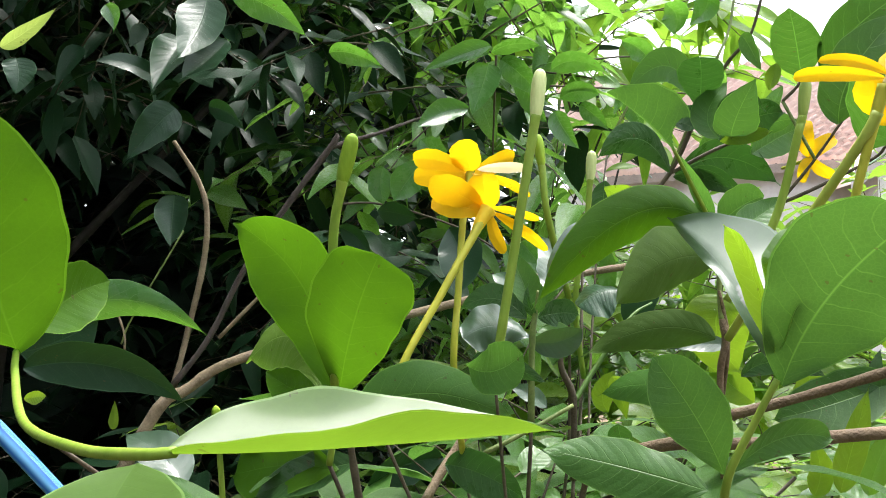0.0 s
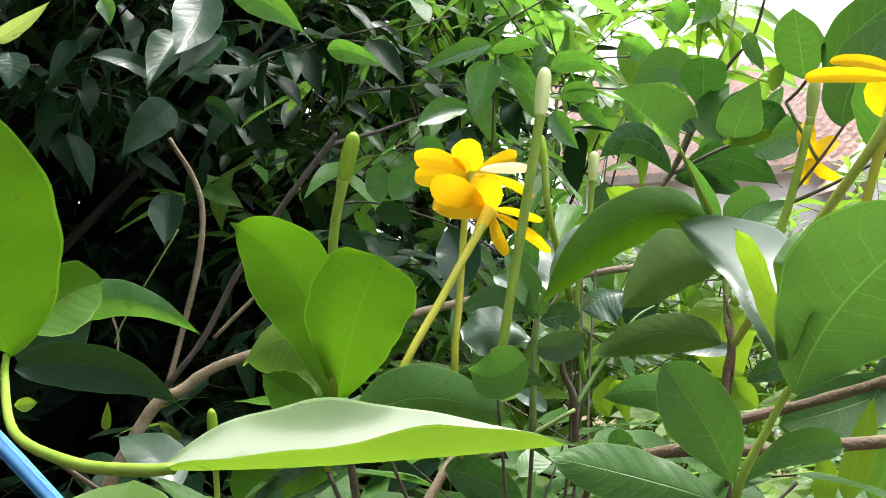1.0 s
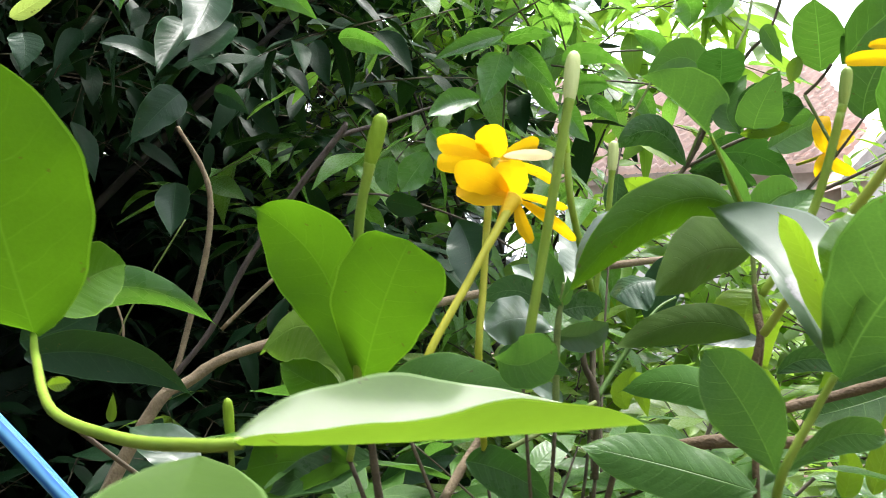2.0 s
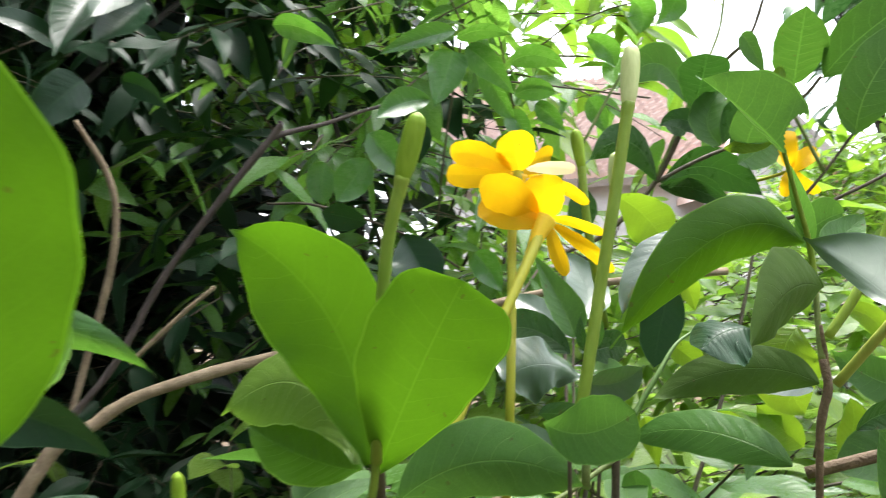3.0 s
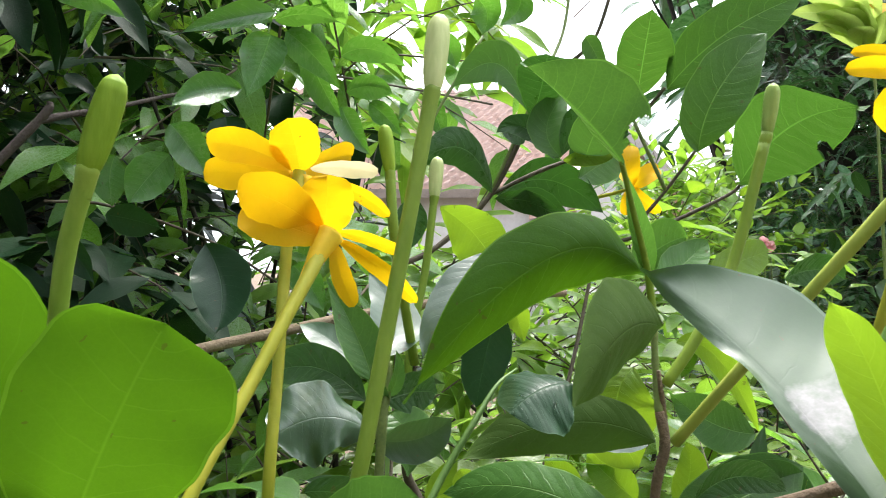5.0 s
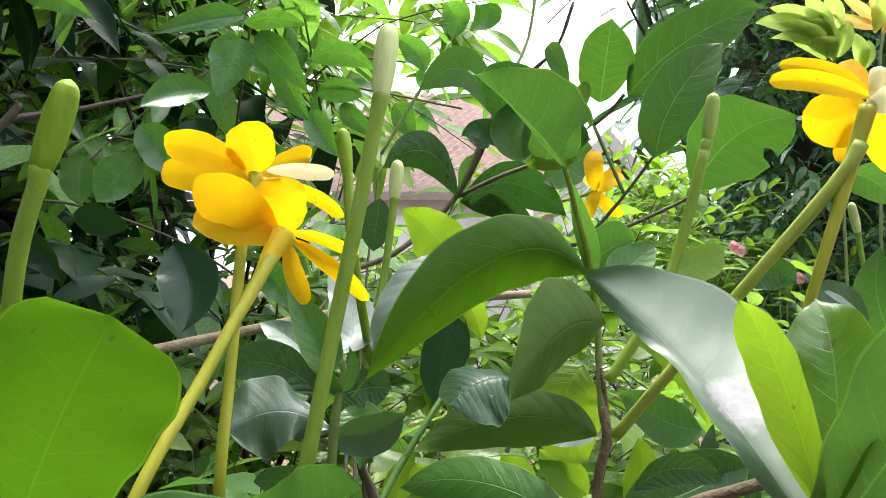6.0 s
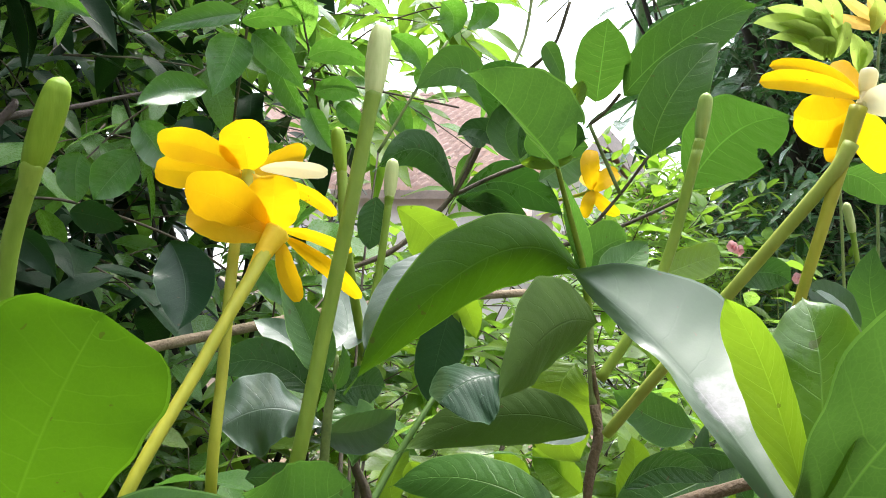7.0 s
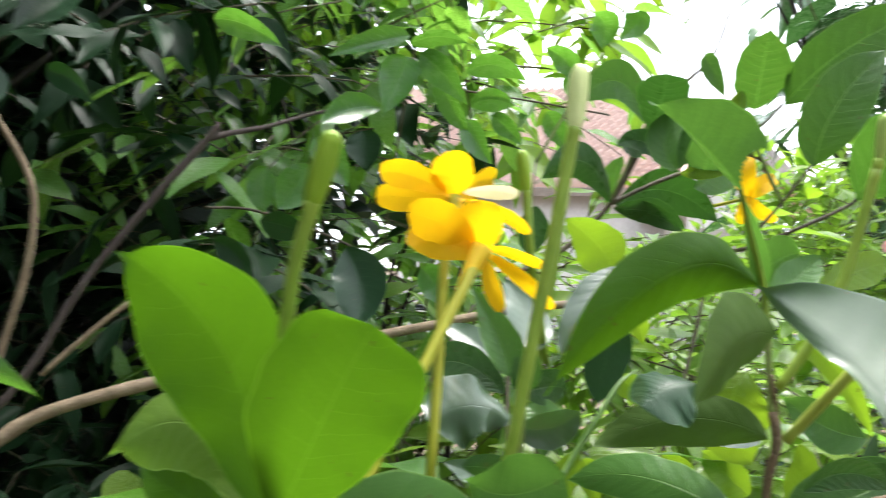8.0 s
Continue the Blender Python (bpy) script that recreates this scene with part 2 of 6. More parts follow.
M_gtwig = plain_material("green_twig", (0.10, 0.15, 0.04), (0.22, 0.27, 0.08), 90, 0.6, 0.3, 0.001)


# ---- building helpers ----
def link_mesh(name, verts, faces, mat, parent=None, uvs=None, smooth=True, label=""):
    me = bpy.data.meshes.new(name)
    me.from_pydata(verts, [], faces)
    if uvs is not None:
        lay = me.uv_layers.new(name="UVMap")
        idx = np.empty(len(me.loops), dtype=np.int32)
        me.loops.foreach_get("vertex_index", idx)
        lay.data.foreach_set("uv", np.asarray(uvs, dtype=np.float32)[idx].ravel())
    if smooth:
        me.polygons.foreach_set("use_smooth", [True] * len(me.polygons))
    me.materials.append(mat)
    me.update()
    ob = new(name, me)
    if parent is not None:
        ob.parent = parent
    if label:
        tagged(ob, label)
    return ob


def part(name, bm, mat, parent, label=""):
    me = bpy.data.meshes.new(name)
    bm.to_mesh(me)
    bm.free()
    me.materials.append(mat)
    ob = new(name, me)
    ob.parent = parent
    if label:
        tagged(ob, label)
    return ob


def thing(name, base, label, category, group="", kind=""):
    ob = new(name)
    ob.location = base
    ob.empty_display_size = 0.05
    return tagged(ob, label, category, group, kind)


def root_of(ob):
    p = Vector((0, 0, 0))
    while ob is not None:
        p += ob.location
        ob = ob.parent
    return p


SHAPES = {  # rise and fall of the blade's width, and how drawn out its tip is
    "ellip": (0.74, 0.76, 0.05), "obov": (1.0, 0.56, 0.05), "blunt": (0.85, 0.40, 0.0), "ovate": (0.50, 0.95, 0.05),
    "lance": (0.62, 1.0, 0.10), "petal": (0.55, 0.38, 0.0), "spade": (1.0, 0.72, 0.03), "strap": (0.5, 0.35, 0.0), "fan": (0.80, 0.33, 0.0),
}


def leaf(parent, b, m, t, side, width, mat, shape="ellip", fold=0.2, wave=0.022, name="leaf", label="", bite=None, curl=None, nl=28, nw=7, turn=None, quilt=0.006, veins=9):
    """A blade along a bowed midrib from b through m to t; side points across it (turn: across its tip), fold lifts its margins."""
    b, m, t, side = Vector(b), Vector(m), Vector(t), Vector(side).normalized()
    side_tip = Vector(turn).normalized() if turn else side
    c = m * 2 - (b + t) / 2
    p, q, tail = SHAPES[shape]
    peak = (p / (p + q)) ** p * (q / (p + q)) ** q
    rng = random.Random(round(1e4 * (b.x + 2 * b.y + 3 * t.z)))
    ph = [rng.uniform(0, 6.28) for _ in range(6)]
    verts, uvs, faces = [], [], []
    for i in range(nl + 1):
        s = i / nl
        o = b * (1 - s) ** 2 + c * 2 * s * (1 - s) + t * s * s
        d = ((c - b) * (1 - s) + (t - c) * s).normalized()
        way = side.lerp(side_tip, s)
        across = (way - d * way.dot(d)).normalized()
        nrm = across.cross(d)
        s2 = min(1.0, s / (1 - tail)) if tail else s
        hw = 0.5 * width * (max(s2, 0.0) ** p) * (max(1 - s2, 0.0) ** q) / peak
        hw = max(hw, 0.02 * width * (1 - s))
        for j in range(-nw, nw + 1):
            u = j / nw
            w = abs(u)
            k = 1 if j > 0 else 0
            edge = 1 + (0.045 * math.sin(9 * s + ph[0] + 2 * k) + 0.018 * math.sin(31 * s + ph[4] + 4 * k)) * w
            lift = hw * (fold * w ** 1.4) + wave * width * w ** 2 * (math.sin(11 * s + ph[1] * (1 if k else 1.7)) + 0.5 * math.sin(23 * s + ph[5] + 3 * k))
            lift += 0.03 * width * math.sin(5 * s + ph[2]) * u
            lift += quilt * width * abs(math.sin(3.1416 * veins * (s + 0.044 * k - 0.17 * w ** 1.35))) * min(1.0, 3 * w) * (1 - 0.6 * w) * min(1.0, 6 * (1 - s))
            wide = hw
            if curl and u < 0:
                wide, lift = hw * curl[0], lift - hw * curl[1] * w
            v = o + across * (wide * u * edge * math.cos(min(1.2, abs(fold) * w) * 0.6)) + nrm * lift
            verts.append(v - b)
            uvs.append((0.5 + 0.5 * u, s))
    k = 2 * nw + 1
    for i in range(nl):
        for j in range(2 * nw):
            a = i * k + j
            if bite:
                s, u = (i + 0.5) / nl, (j + 0.5) / nw - 1
                if any((s - bs) ** 2 / (ds * ds) + (u - bu) ** 2 / (du * du) < 1 for bs, bu, ds, du in bite):
                    continue
            faces.append((a, a + 1, a + 1 + k, a + k))
    ob = link_mesh(name, [tuple(v) for v in verts], faces, mat, parent, uvs, True, label)
    ob.location = b - root_of(parent)
    return ob


def spline(pts, n):
    """Points of a smooth line through pts."""
    pts = [Vector(p) for p in pts]
    if len(pts) == 2:
        return [pts[0].lerp(pts[1], i / n) for i in range(n + 1)]
    ext = [pts[0] * 2 - pts[1]] + pts + [pts[-1] * 2 - pts[-2]]
    res = []
    for k in range(len(pts) - 1):
        p0, p1, p2, p3 = ext[k:k + 4]
        for i in range(n):
            s = i / n
            res.append(0.5 * ((2 * p1) + (p2 - p0) * s + (2 * p0 - 5 * p1 + 4 * p2 - p3) * s * s + (3 * p1 - p0 - 3 * p2 + p3) * s ** 3))
    res.append(pts[-1])
    return res


def tube_data(pts, radii, sides=9, n=6, knots=0.0, seed=0, ridge=0.0):
    """A round stem swept along pts; radii in millimetres, spread evenly along it."""
    line = spline(pts, n)
    rng = random.Random(seed)
    verts, faces, uvs = [], [], []
    ref = Vector((0.31, -0.52, 0.79))
    for i, o in enumerate(line):
        s = i / (len(line) - 1)
        d = (line[min(i + 1, len(line) - 1)] - line[max(i - 1, 0)]).normalized()
        x = (ref - d * ref.dot(d)).normalized()
        y = d.cross(x)
        f = s * (len(radii) - 1)
        k = min(int(f), len(radii) - 2)
        r = (radii[k] + (radii[k + 1] - radii[k]) * (f - k)) * 0.001
        r *= 1 + knots * rng.uniform(-1, 1)
        for j in range(sides):
            a = 6.2832 * j / sides
            k2 = r * (1 + ridge * math.cos(4 * a + 5 * s))
            verts.append(o + (x * math.cos(a) + y * math.sin(a)) * k2)
            uvs.append((j / sides, s))
    for i in range(len(line) - 1):
        for j in range(sides):
            a, b2 = i * sides + j, i * sides + (j + 1) % sides
            faces.append((a, b2, b2 + sides, a + sides))
    faces.append(tuple(range(sides))[::-1])
    faces.append(tuple(range(len(verts) - sides, len(verts))))
    return verts, faces, uvs


def tube(parent, name, pts, radii, mat, sides=9, n=6, knots=0.0, label="", ridge=0.0):
    if len(radii) < 2:
        radii = (radii[0], radii[0])
    if name == "branch":
        knots = 0.09
    o = Vector(pts[0])
    verts, faces, uvs = tube_data([Vector(p) - o for p in pts], radii, sides, n, knots, len(pts), ridge)
    ob = link_mesh(name, [tuple(v) for v in verts], faces, mat, parent, uvs, True, label)
    ob.location = o - root_of(parent)
    return ob


def bud(parent, pts, neck, tip, r, mat, stalk_mat=None, name="flower_bud", stalk=0.62):
    """A slim bud: a stalk that swells into a calyx, and a furled, slightly twisted corolla with a rounded tip."""
    e = new(name)
    e.parent = parent
    e.location = Vector(pts[0]) - root_of(parent)
    tagged(e, "slim furled flower bud on a long green stalk")
    k = r * stalk
    tube(e, "stalk", [*pts, neck], (k * 0.95, k * 0.98, k, k, k, k), stalk_mat or M_stalk, 14)
    a, b = Vector(neck), Vector(tip)
    d = (b - a)
    down = (Vector(pts[-1]) - a).normalized() * d.length
    tube(e, "calyx", [a + down * 0.3, a + down * 0.15, a - d * 0.02, a + d * 0.06, a + d * 0.1], (k * 0.93, k * 1.06, r * 0.79, r * 0.66, r * 0.3), stalk_mat or M_stalk, 18, 6)
    line = [a - d * 0.02, a + d * 0.12, a + d * 0.4, a + d * 0.68, a + d * 0.86, a + d * 0.95, b]
    tube(e, "corolla", line, (r * 0.7, r * 0.86, r * 1.0, r * 1.08, r * 1.08, r * 1.0, r * 0.82, r * 0.5, r * 0.05), mat, 24, 8, ridge=0.04)
    return e


M_drop, dn_, dl_, db_, do_ = nodes_of("water")
db_.inputs["Base Color"].default_value = (1, 1, 1, 1)
db_.inputs["Transmission Weight"].default_value, db_.inputs["Roughness"].default_value, db_.inputs["IOR"].default_value = 1.0, 0.02, 1.33


def drops(blade, count, seed):
    """Rain drops that lie on a blade."""
    rng = random.Random(seed)
    me = blade.data
    for _ in range(count):
        v = me.vertices[rng.randrange(len(me.vertices) // 4, len(me.vertices) * 3 // 4)]
        r = rng.uniform(0.0004, 0.0009)
        bm = bmesh.new()
        bmesh.ops.create_uvsphere(bm, u_segments=10, v_segments=6, radius=r)
        z = v.normal if v.normal.z > 0 else -v.normal
        m = z.to_track_quat("Z", "Y").to_matrix()
        for w in bm.verts:
            w.co = m @ Vector((w.co.x, w.co.y, w.co.z * 0.55))
        for f in bm.faces:
            f.smooth = True
        ob = part("water_drop", bm, M_drop, blade)
        ob.location = v.co + z * r * 0.25


# ---- the gardenia in front ----
gardenia = thing("gardenia_shrub", (0.05, 0.6, 0), "gardenia shrub with broad green leaves, slim buds and yellow flowers", "shrub")
leaf(gardenia, (-0.0643, 0.5180, 1.2470), (-0.0800, 0.5250, 1.3080), (-0.1227, 0.5310, 1.3474), (0.848, -0.306, 0.430), 0.0560, M_v, 'spade', 0.2, label='bright green broad leaf seen from beneath')
leaf(gardenia, (-0.0592, 0.5200, 1.2452), (-0.0447, 0.4900, 1.2900), (-0.0288, 0.4780, 1.3255), (0.901, 0.029, -0.433), 0.0554, M_v, 'fan', 0.15, label='bright green broad leaf with a blunt tip')
leaf(gardenia, (-0.0690, 0.5150, 1.2480), (-0.0960, 0.5580, 1.2765), (-0.1360, 0.5980, 1.2550), (0.150, 0.450, 0.880), 0.0410, M_curl, 'obov', -0.3, wave=0.03, label='pale green leaf curling over, with clear veins')
leaf(gardenia, (-0.0662, 0.5300, 1.2418), (-0.0943, 0.5700, 1.2400), (-0.1253, 0.6000, 1.2506), (0.409, 0.417, 0.812), 0.0293, M_v, 'ellip', 0.2)
leaf(gardenia, (-0.0514, 0.5200, 1.2302), (-0.0080, 0.5300, 1.2442), (0.0450, 0.5600, 1.2206), (0.028, 0.049, -0.998), 0.0373, M_g, 'ellip', -0.3)
tube(gardenia, 'branch', [(-0.0677, 0.5300, 1.2028), (-0.0622, 0.5250, 1.2320), (-0.0606, 0.5180, 1.2516)], (2.2, 2.0, 1.8), M_stalk)
leaf(gardenia, (-0.1583, 0.3620, 1.2904), (-0.1578, 0.3350, 1.3390), (-0.1651, 0.3200, 1.3937), (0.943, 0.258, 0.209), 0.0630, M_v, 'ellip', 0.12, label='large bright green leaf hanging close by')
leaf(gardenia, (-0.1720, 0.4000, 1.2943), (-0.1698, 0.4300, 1.3090), (-0.1641, 0.4600, 1.3149), (0.306, 0.516, -0.800), 0.0304, M_v, 'ellip', 0.3)
tube(gardenia, 'stem', [(-0.1583, 0.3620, 1.2894), (-0.1401, 0.3300, 1.2849), (-0.1140, 0.2900, 1.2752), (-0.0774, 0.2500, 1.2760), (-0.0537, 0.2320, 1.2785), (-0.0439, 0.2280, 1.2798)], (1.3, 1.4, 1.5, 1.5, 1.3), M_stalk)
leaf(gardenia, (-0.0458, 0.2280, 1.2796), (-0.0041, 0.2430, 1.2772), (0.0470, 0.2610, 1.2772), (-0.147, 0.988, 0.030), 0.0380, M_front, 'ellip', -0.55, label='light green leaf seen nearly edge-on')
leaf(gardenia, (-0.0520, 0.2260, 1.2778), (-0.0445, 0.1900, 1.2727), (-0.0310, 0.1500, 1.2708), (-0.994, -0.106, 0.038), 0.0300, M_front, 'ellip', 0.15)
leaf(gardenia, (-0.1311, 0.3200, 1.2775), (-0.1271, 0.3200, 1.2780), (-0.1232, 0.3200, 1.2784), (0.110, -0.077, -0.991), 0.0046, M_y, 'ellip', 0.2)
leaf(gardenia, (0.1430, 0.5480, 1.3850), (0.1240, 0.5560, 1.4085), (0.1021, 0.5600, 1.4261), (0.640, -0.640, 0.420), 0.0500, M_g, 'ovate', -0.12, label='green leaf folded along its midrib, with a bitten edge', bite=[(0.0, 0.62, 0.17, 0.5)], curl=(0.12, 0.2), nl=64, nw=16)
tube(gardenia, 'petiole', [(0.1425, 0.5495, 1.3870), (0.1560, 0.5620, 1.3660), (0.1700, 0.5740, 1.3424), (0.1758, 0.5780, 1.3189)], (1.1, 1.3, 1.6, 2.2), M_stalk)
leaf(gardenia, (0.1716, 0.5750, 1.3398), (0.1610, 0.5690, 1.3640), (0.1440, 0.5510, 1.3880), (0.955, -0.041, 0.295), 0.0110, M_g, 'lance', 0.5)
leaf(gardenia, (0.1715, 0.5820, 1.3420), (0.1180, 0.5640, 1.3470), (0.0550, 0.5560, 1.2900), (-0.444, -0.098, 0.891), 0.0350, M_v, 'ellip', -0.35, label='large green leaf arching downwards')
leaf(gardenia, (0.1130, 0.5900, 1.3490), (0.0840, 0.5800, 1.3320), (0.0655, 0.5700, 1.3035), (-0.466, 0.774, 0.417), 0.0210, M_s, 'ellip', 0.2)
silver_leaf = leaf(gardenia, (0.1534, 0.4200, 1.2725), (0.1502, 0.4720, 1.3116), (0.1296, 0.5120, 1.3428), (0.945, -0.005, 0.327), 0.0720, M_grey_patch, 'ellip', 0.08, label='waxy leaf shining silver under the sky', curl=(0.16, 0.16))
leaf(gardenia, (0.3378, 0.5750, 1.3085), (0.3130, 0.5628, 1.3250), (0.2839, 0.5550, 1.3365), (0.043, 0.772, 0.634), 0.0190, M_s, 'ellip', 0.1, label='waxy leaf shining white under the sky')
leaf(gardenia, (0.1520, 0.4130, 1.2780), (0.1455, 0.4230, 1.3150), (0.1362, 0.4296, 1.3353), (0.350, -0.930, 0.050), 0.0175, M_y, 'ellip', 0.3, label='tender yellow-green young leaf')
leaf(gardenia, (0.1540, 0.4130, 1.2790), (0.1625, 0.4200, 1.3140), (0.1690, 0.4360, 1.3365), (0.450, -0.880, 0.040), 0.0275, M_young, 'ellip', 0.25, wave=0.05, label='tender crinkled yellow-green young leaf')
leaf(gardenia, (0.1552, 0.4150, 1.2634), (0.1707, 0.4000, 1.3028), (0.1934, 0.3700, 1.3346), (0.791, -0.135, -0.597), 0.0607, M_g, 'blunt', 0.2, label='large green leaf on a near stem')
tube(gardenia, 'stem', [(0.1349, 0.4400, 1.1897), (0.1328, 0.4220, 1.2209), (0.1456, 0.4180, 1.2495), (0.1533, 0.4150, 1.2658)], (2.2, 2.0, 1.7, 1.6), M_stalk)
leaf(gardenia, (0.1314, 0.4230, 1.2226), (0.1181, 0.4200, 1.2506), (0.0990, 0.4200, 1.2781), (0.889, 0.040, 0.456), 0.0317, M_g, 'obov', 0.2)
leaf(gardenia, (0.1343, 0.4230, 1.2226), (0.1606, 0.4300, 1.2371), (0.1882, 0.4400, 1.2334), (0.392, 0.119, -0.912), 0.0168, M_g, 'obov', 0.2)
leaf(gardenia, (0.1289, 0.4400, 1.2105), (0.0907, 0.4500, 1.2199), (0.0500, 0.4600, 1.2273), (0.291, 0.510, 0.809), 0.0300, M_g, 'ellip', -0.2)
tube(gardenia, 'branch', [(0.1750, 0.5750, 1.1582), (0.1724, 0.5700, 1.2408), (0.1760, 0.5680, 1.2662), (0.1750, 0.5710, 1.2810)], (2.4, 2.0, 2.6, 2.0), M_rbark)
tube(gardenia, 'branch', [(0.1750, 0.5710, 1.2797), (0.1753, 0.5750, 1.2984), (0.1757, 0.5780, 1.3215)], (2.0, 1.7, 1.6), M_gtwig)
leaf(gardenia, (0.1722, 0.5660, 1.3184), (0.1325, 0.5300, 1.3179), (0.0953, 0.4970, 1.2928), (-0.120, -0.150, 0.960), 0.0390, M_olive, 'ellip', -0.3, label='drooping olive green leaf')
wet_leaf_two = leaf(gardenia, (0.1010, 0.5060, 1.3035), (0.0890, 0.5050, 1.3020), (0.0775, 0.5040, 1.2945), (0.100, 0.820, 0.560), 0.0330, M_b, 'petal', -0.35, quilt=0.0, label='wet glossy leaf tip curling over')
wet_leaf = leaf(gardenia, (0.1993, 0.6360, 1.2924), (0.1892, 0.6340, 1.2689), (0.2076, 0.6400, 1.2361), (-0.940, 0.300, -0.080), 0.0460, M_y, 'ellip', 0.1, label='yellow-green wet leaf')
leaf(gardenia, (0.1688, 0.5642, 1.2695), (0.1356, 0.5850, 1.2750), (0.0903, 0.6030, 1.2550), (-0.010, 0.360, 0.933), 0.0270, M_olive, 'ellip', -0.2)
leaf(gardenia, (0.1829, 0.6149, 1.2146), (0.1495, 0.6608, 1.2266), (0.1152, 0.7071, 1.2118), (0.301, 0.438, 0.847), 0.0320, M_g, 'ellip', -0.2)
leaf(gardenia, (0.0176, 0.5500, 1.2605), (0.0364, 0.5500, 1.2579), (0.0652, 0.5600, 1.2436), (-0.224, 0.152, -0.963), 0.0139, M_d, 'ellip', -0.2)
leaf(gardenia, (0.1795, 0.5500, 1.2479), (0.2019, 0.5500, 1.2565), (0.2358, 0.5600, 1.2445), (0.173, 0.055, -0.983), 0.0154, M_d, 'ellip', 0.2)
leaf(gardenia, (0.1921, 0.6000, 1.3374), (0.2116, 0.6100, 1.3465), (0.2345, 0.6200, 1.3609), (0.474, -0.468, -0.746), 0.0208, M_g, 'ellip', 0.2)
leaf(gardenia, (0.3538, 0.8000, 1.3398), (0.3961, 0.8200, 1.3514), (0.4547, 0.8500, 1.3649), (0.426, -0.064, -0.902), 0.0301, M_y, 'blunt', 0.1)
leaf(gardenia, (0.2994, 0.7500, 1.2943), (0.3344, 0.7500, 1.2823), (0.3783, 0.7600, 1.2225), (-0.802, 0.065, -0.594), 0.0195, M_y, 'ellip', 0.2)
bud(gardenia, [(-0.0607, 0.5150, 1.2486), (-0.0576, 0.5011, 1.3308)], (-0.0508, 0.4960, 1.3665), (-0.0440, 0.4960, 1.3932), 4.1, M_budg, stalk=0.66)
bud(gardenia, [(0.0312, 0.5450, 1.2493), (0.0341, 0.5333, 1.2700), (0.0433, 0.5350, 1.3200), (0.0507, 0.5363, 1.3600)], (0.0594, 0.5400, 1.4070), (0.0635, 0.5460, 1.4371), 4.1, M_bud, stalk=0.7)
bud(gardenia, [(0.1080, 0.7400, 1.2215), (0.1010, 0.7250, 1.2850), (0.1110, 0.7280, 1.3400)], (0.1165, 0.7300, 1.3862), (0.1186, 0.7320, 1.4110), 3.9, M_bud)
bud(gardenia, [(0.0901, 0.6700, 1.2918), (0.0745, 0.6540, 1.3525)], (0.0712, 0.6560, 1.3905), (0.0685, 0.6600, 1.4150), 3.5, M_budg, stalk=0.75)
bud(gardenia, [(0.1785, 0.5720, 1.2923), (0.1930, 0.5690, 1.3150), (0.2110, 0.5690, 1.3480)], (0.2272, 0.5675, 1.4071), (0.2297, 0.5665, 1.4301), 3.3, M_bude, stalk=0.8)
bud(gardenia, [(-0.1545, 0.6000, 1.1594)], (-0.1566, 0.6000, 1.2002), (-0.1585, 0.6000, 1.2269), 3.2, M_budg)
bud(gardenia, [(0.5635, 0.7800, 1.2790), (0.5435, 0.7800, 1.3447)], (0.5337, 0.7800, 1.3843), (0.5261, 0.7800, 1.4097), 3.6, M_bud)
flower_a = new("flower"); flower_a.parent = gardenia; flower_a.location = Vector((0.0186, 0.6000, 1.3790)) - root_of(gardenia)
tagged(flower_a, "open yellow flower with rounded petals")
leaf(flower_a, (0.0189, 0.5980, 1.3811), (0.0163, 0.5920, 1.3916), (0.0119, 0.5850, 1.4008), (0.958, -0.179, 0.224), 0.0212, M_p, 'petal', 0.2, name='petal')
leaf(flower_a, (0.0159, 0.5980, 1.3828), (-0.0044, 0.5900, 1.3888), (-0.0189, 0.5900, 1.3894), (0.222, -0.166, 0.961), 0.0141, M_p, 'petal', 0.2, name='petal')
leaf(flower_a, (0.0186, 0.6000, 1.3790), (-0.0037, 0.5950, 1.3790), (-0.0197, 0.6000, 1.3791), (0.019, 0.053, 0.998), 0.0143, M_p, 'petal', 0.1, name='petal')
leaf(flower_a, (0.0236, 0.6000, 1.3832), (0.0395, 0.6100, 1.3854), (0.0584, 0.6250, 1.3855), (0.102, 0.731, -0.675), 0.0088, M_w, 'petal', 0.2, name='petal')
leaf(flower_a, (0.0241, 0.5980, 1.3791), (0.0437, 0.6000, 1.3737), (0.0588, 0.6020, 1.3640), (-0.244, 0.646, -0.724), 0.0081, M_p, 'petal', 0.2, name='petal')
leaf(flower_a, (0.0213, 0.6100, 1.3802), (0.0358, 0.6300, 1.3909), (0.0505, 0.6500, 1.3966), (0.424, 0.774, -0.470), 0.0155, M_p, 'petal', 0.3, name='petal')
tube(flower_a, 'throat', [(0.0164, 0.6000, 1.3556), (0.0182, 0.6000, 1.3685), (0.0197, 0.6000, 1.3800)], (2.0, 3.0, 5.0), M_throat)
tube(flower_a, 'corolla_tube', [(0.0189, 0.5980, 1.3811), (0.0160, 0.5930, 1.3600), (0.0133, 0.5884, 1.3474), (0.0095, 0.5730, 1.3000), (0.0060, 0.5630, 1.2500), (0.0115, 0.6100, 1.1684)], (2.8, 2.5, 2.4, 2.3, 2.3, 2.2), M_ystalk, 12)
flower_b = new("flower"); flower_b.parent = gardenia; flower_b.location = Vector((0.0272, 0.5800, 1.3529)) - root_of(gardenia)
tagged(flower_b, "open yellow flower with rounded petals")
leaf(flower_b, (0.0281, 0.5850, 1.3545), (0.0083, 0.5700, 1.3656), (-0.0079, 0.5660, 1.3684), (0.418, -0.135, 0.898), 0.0196, M_p, 'petal', 0.04, name='petal')
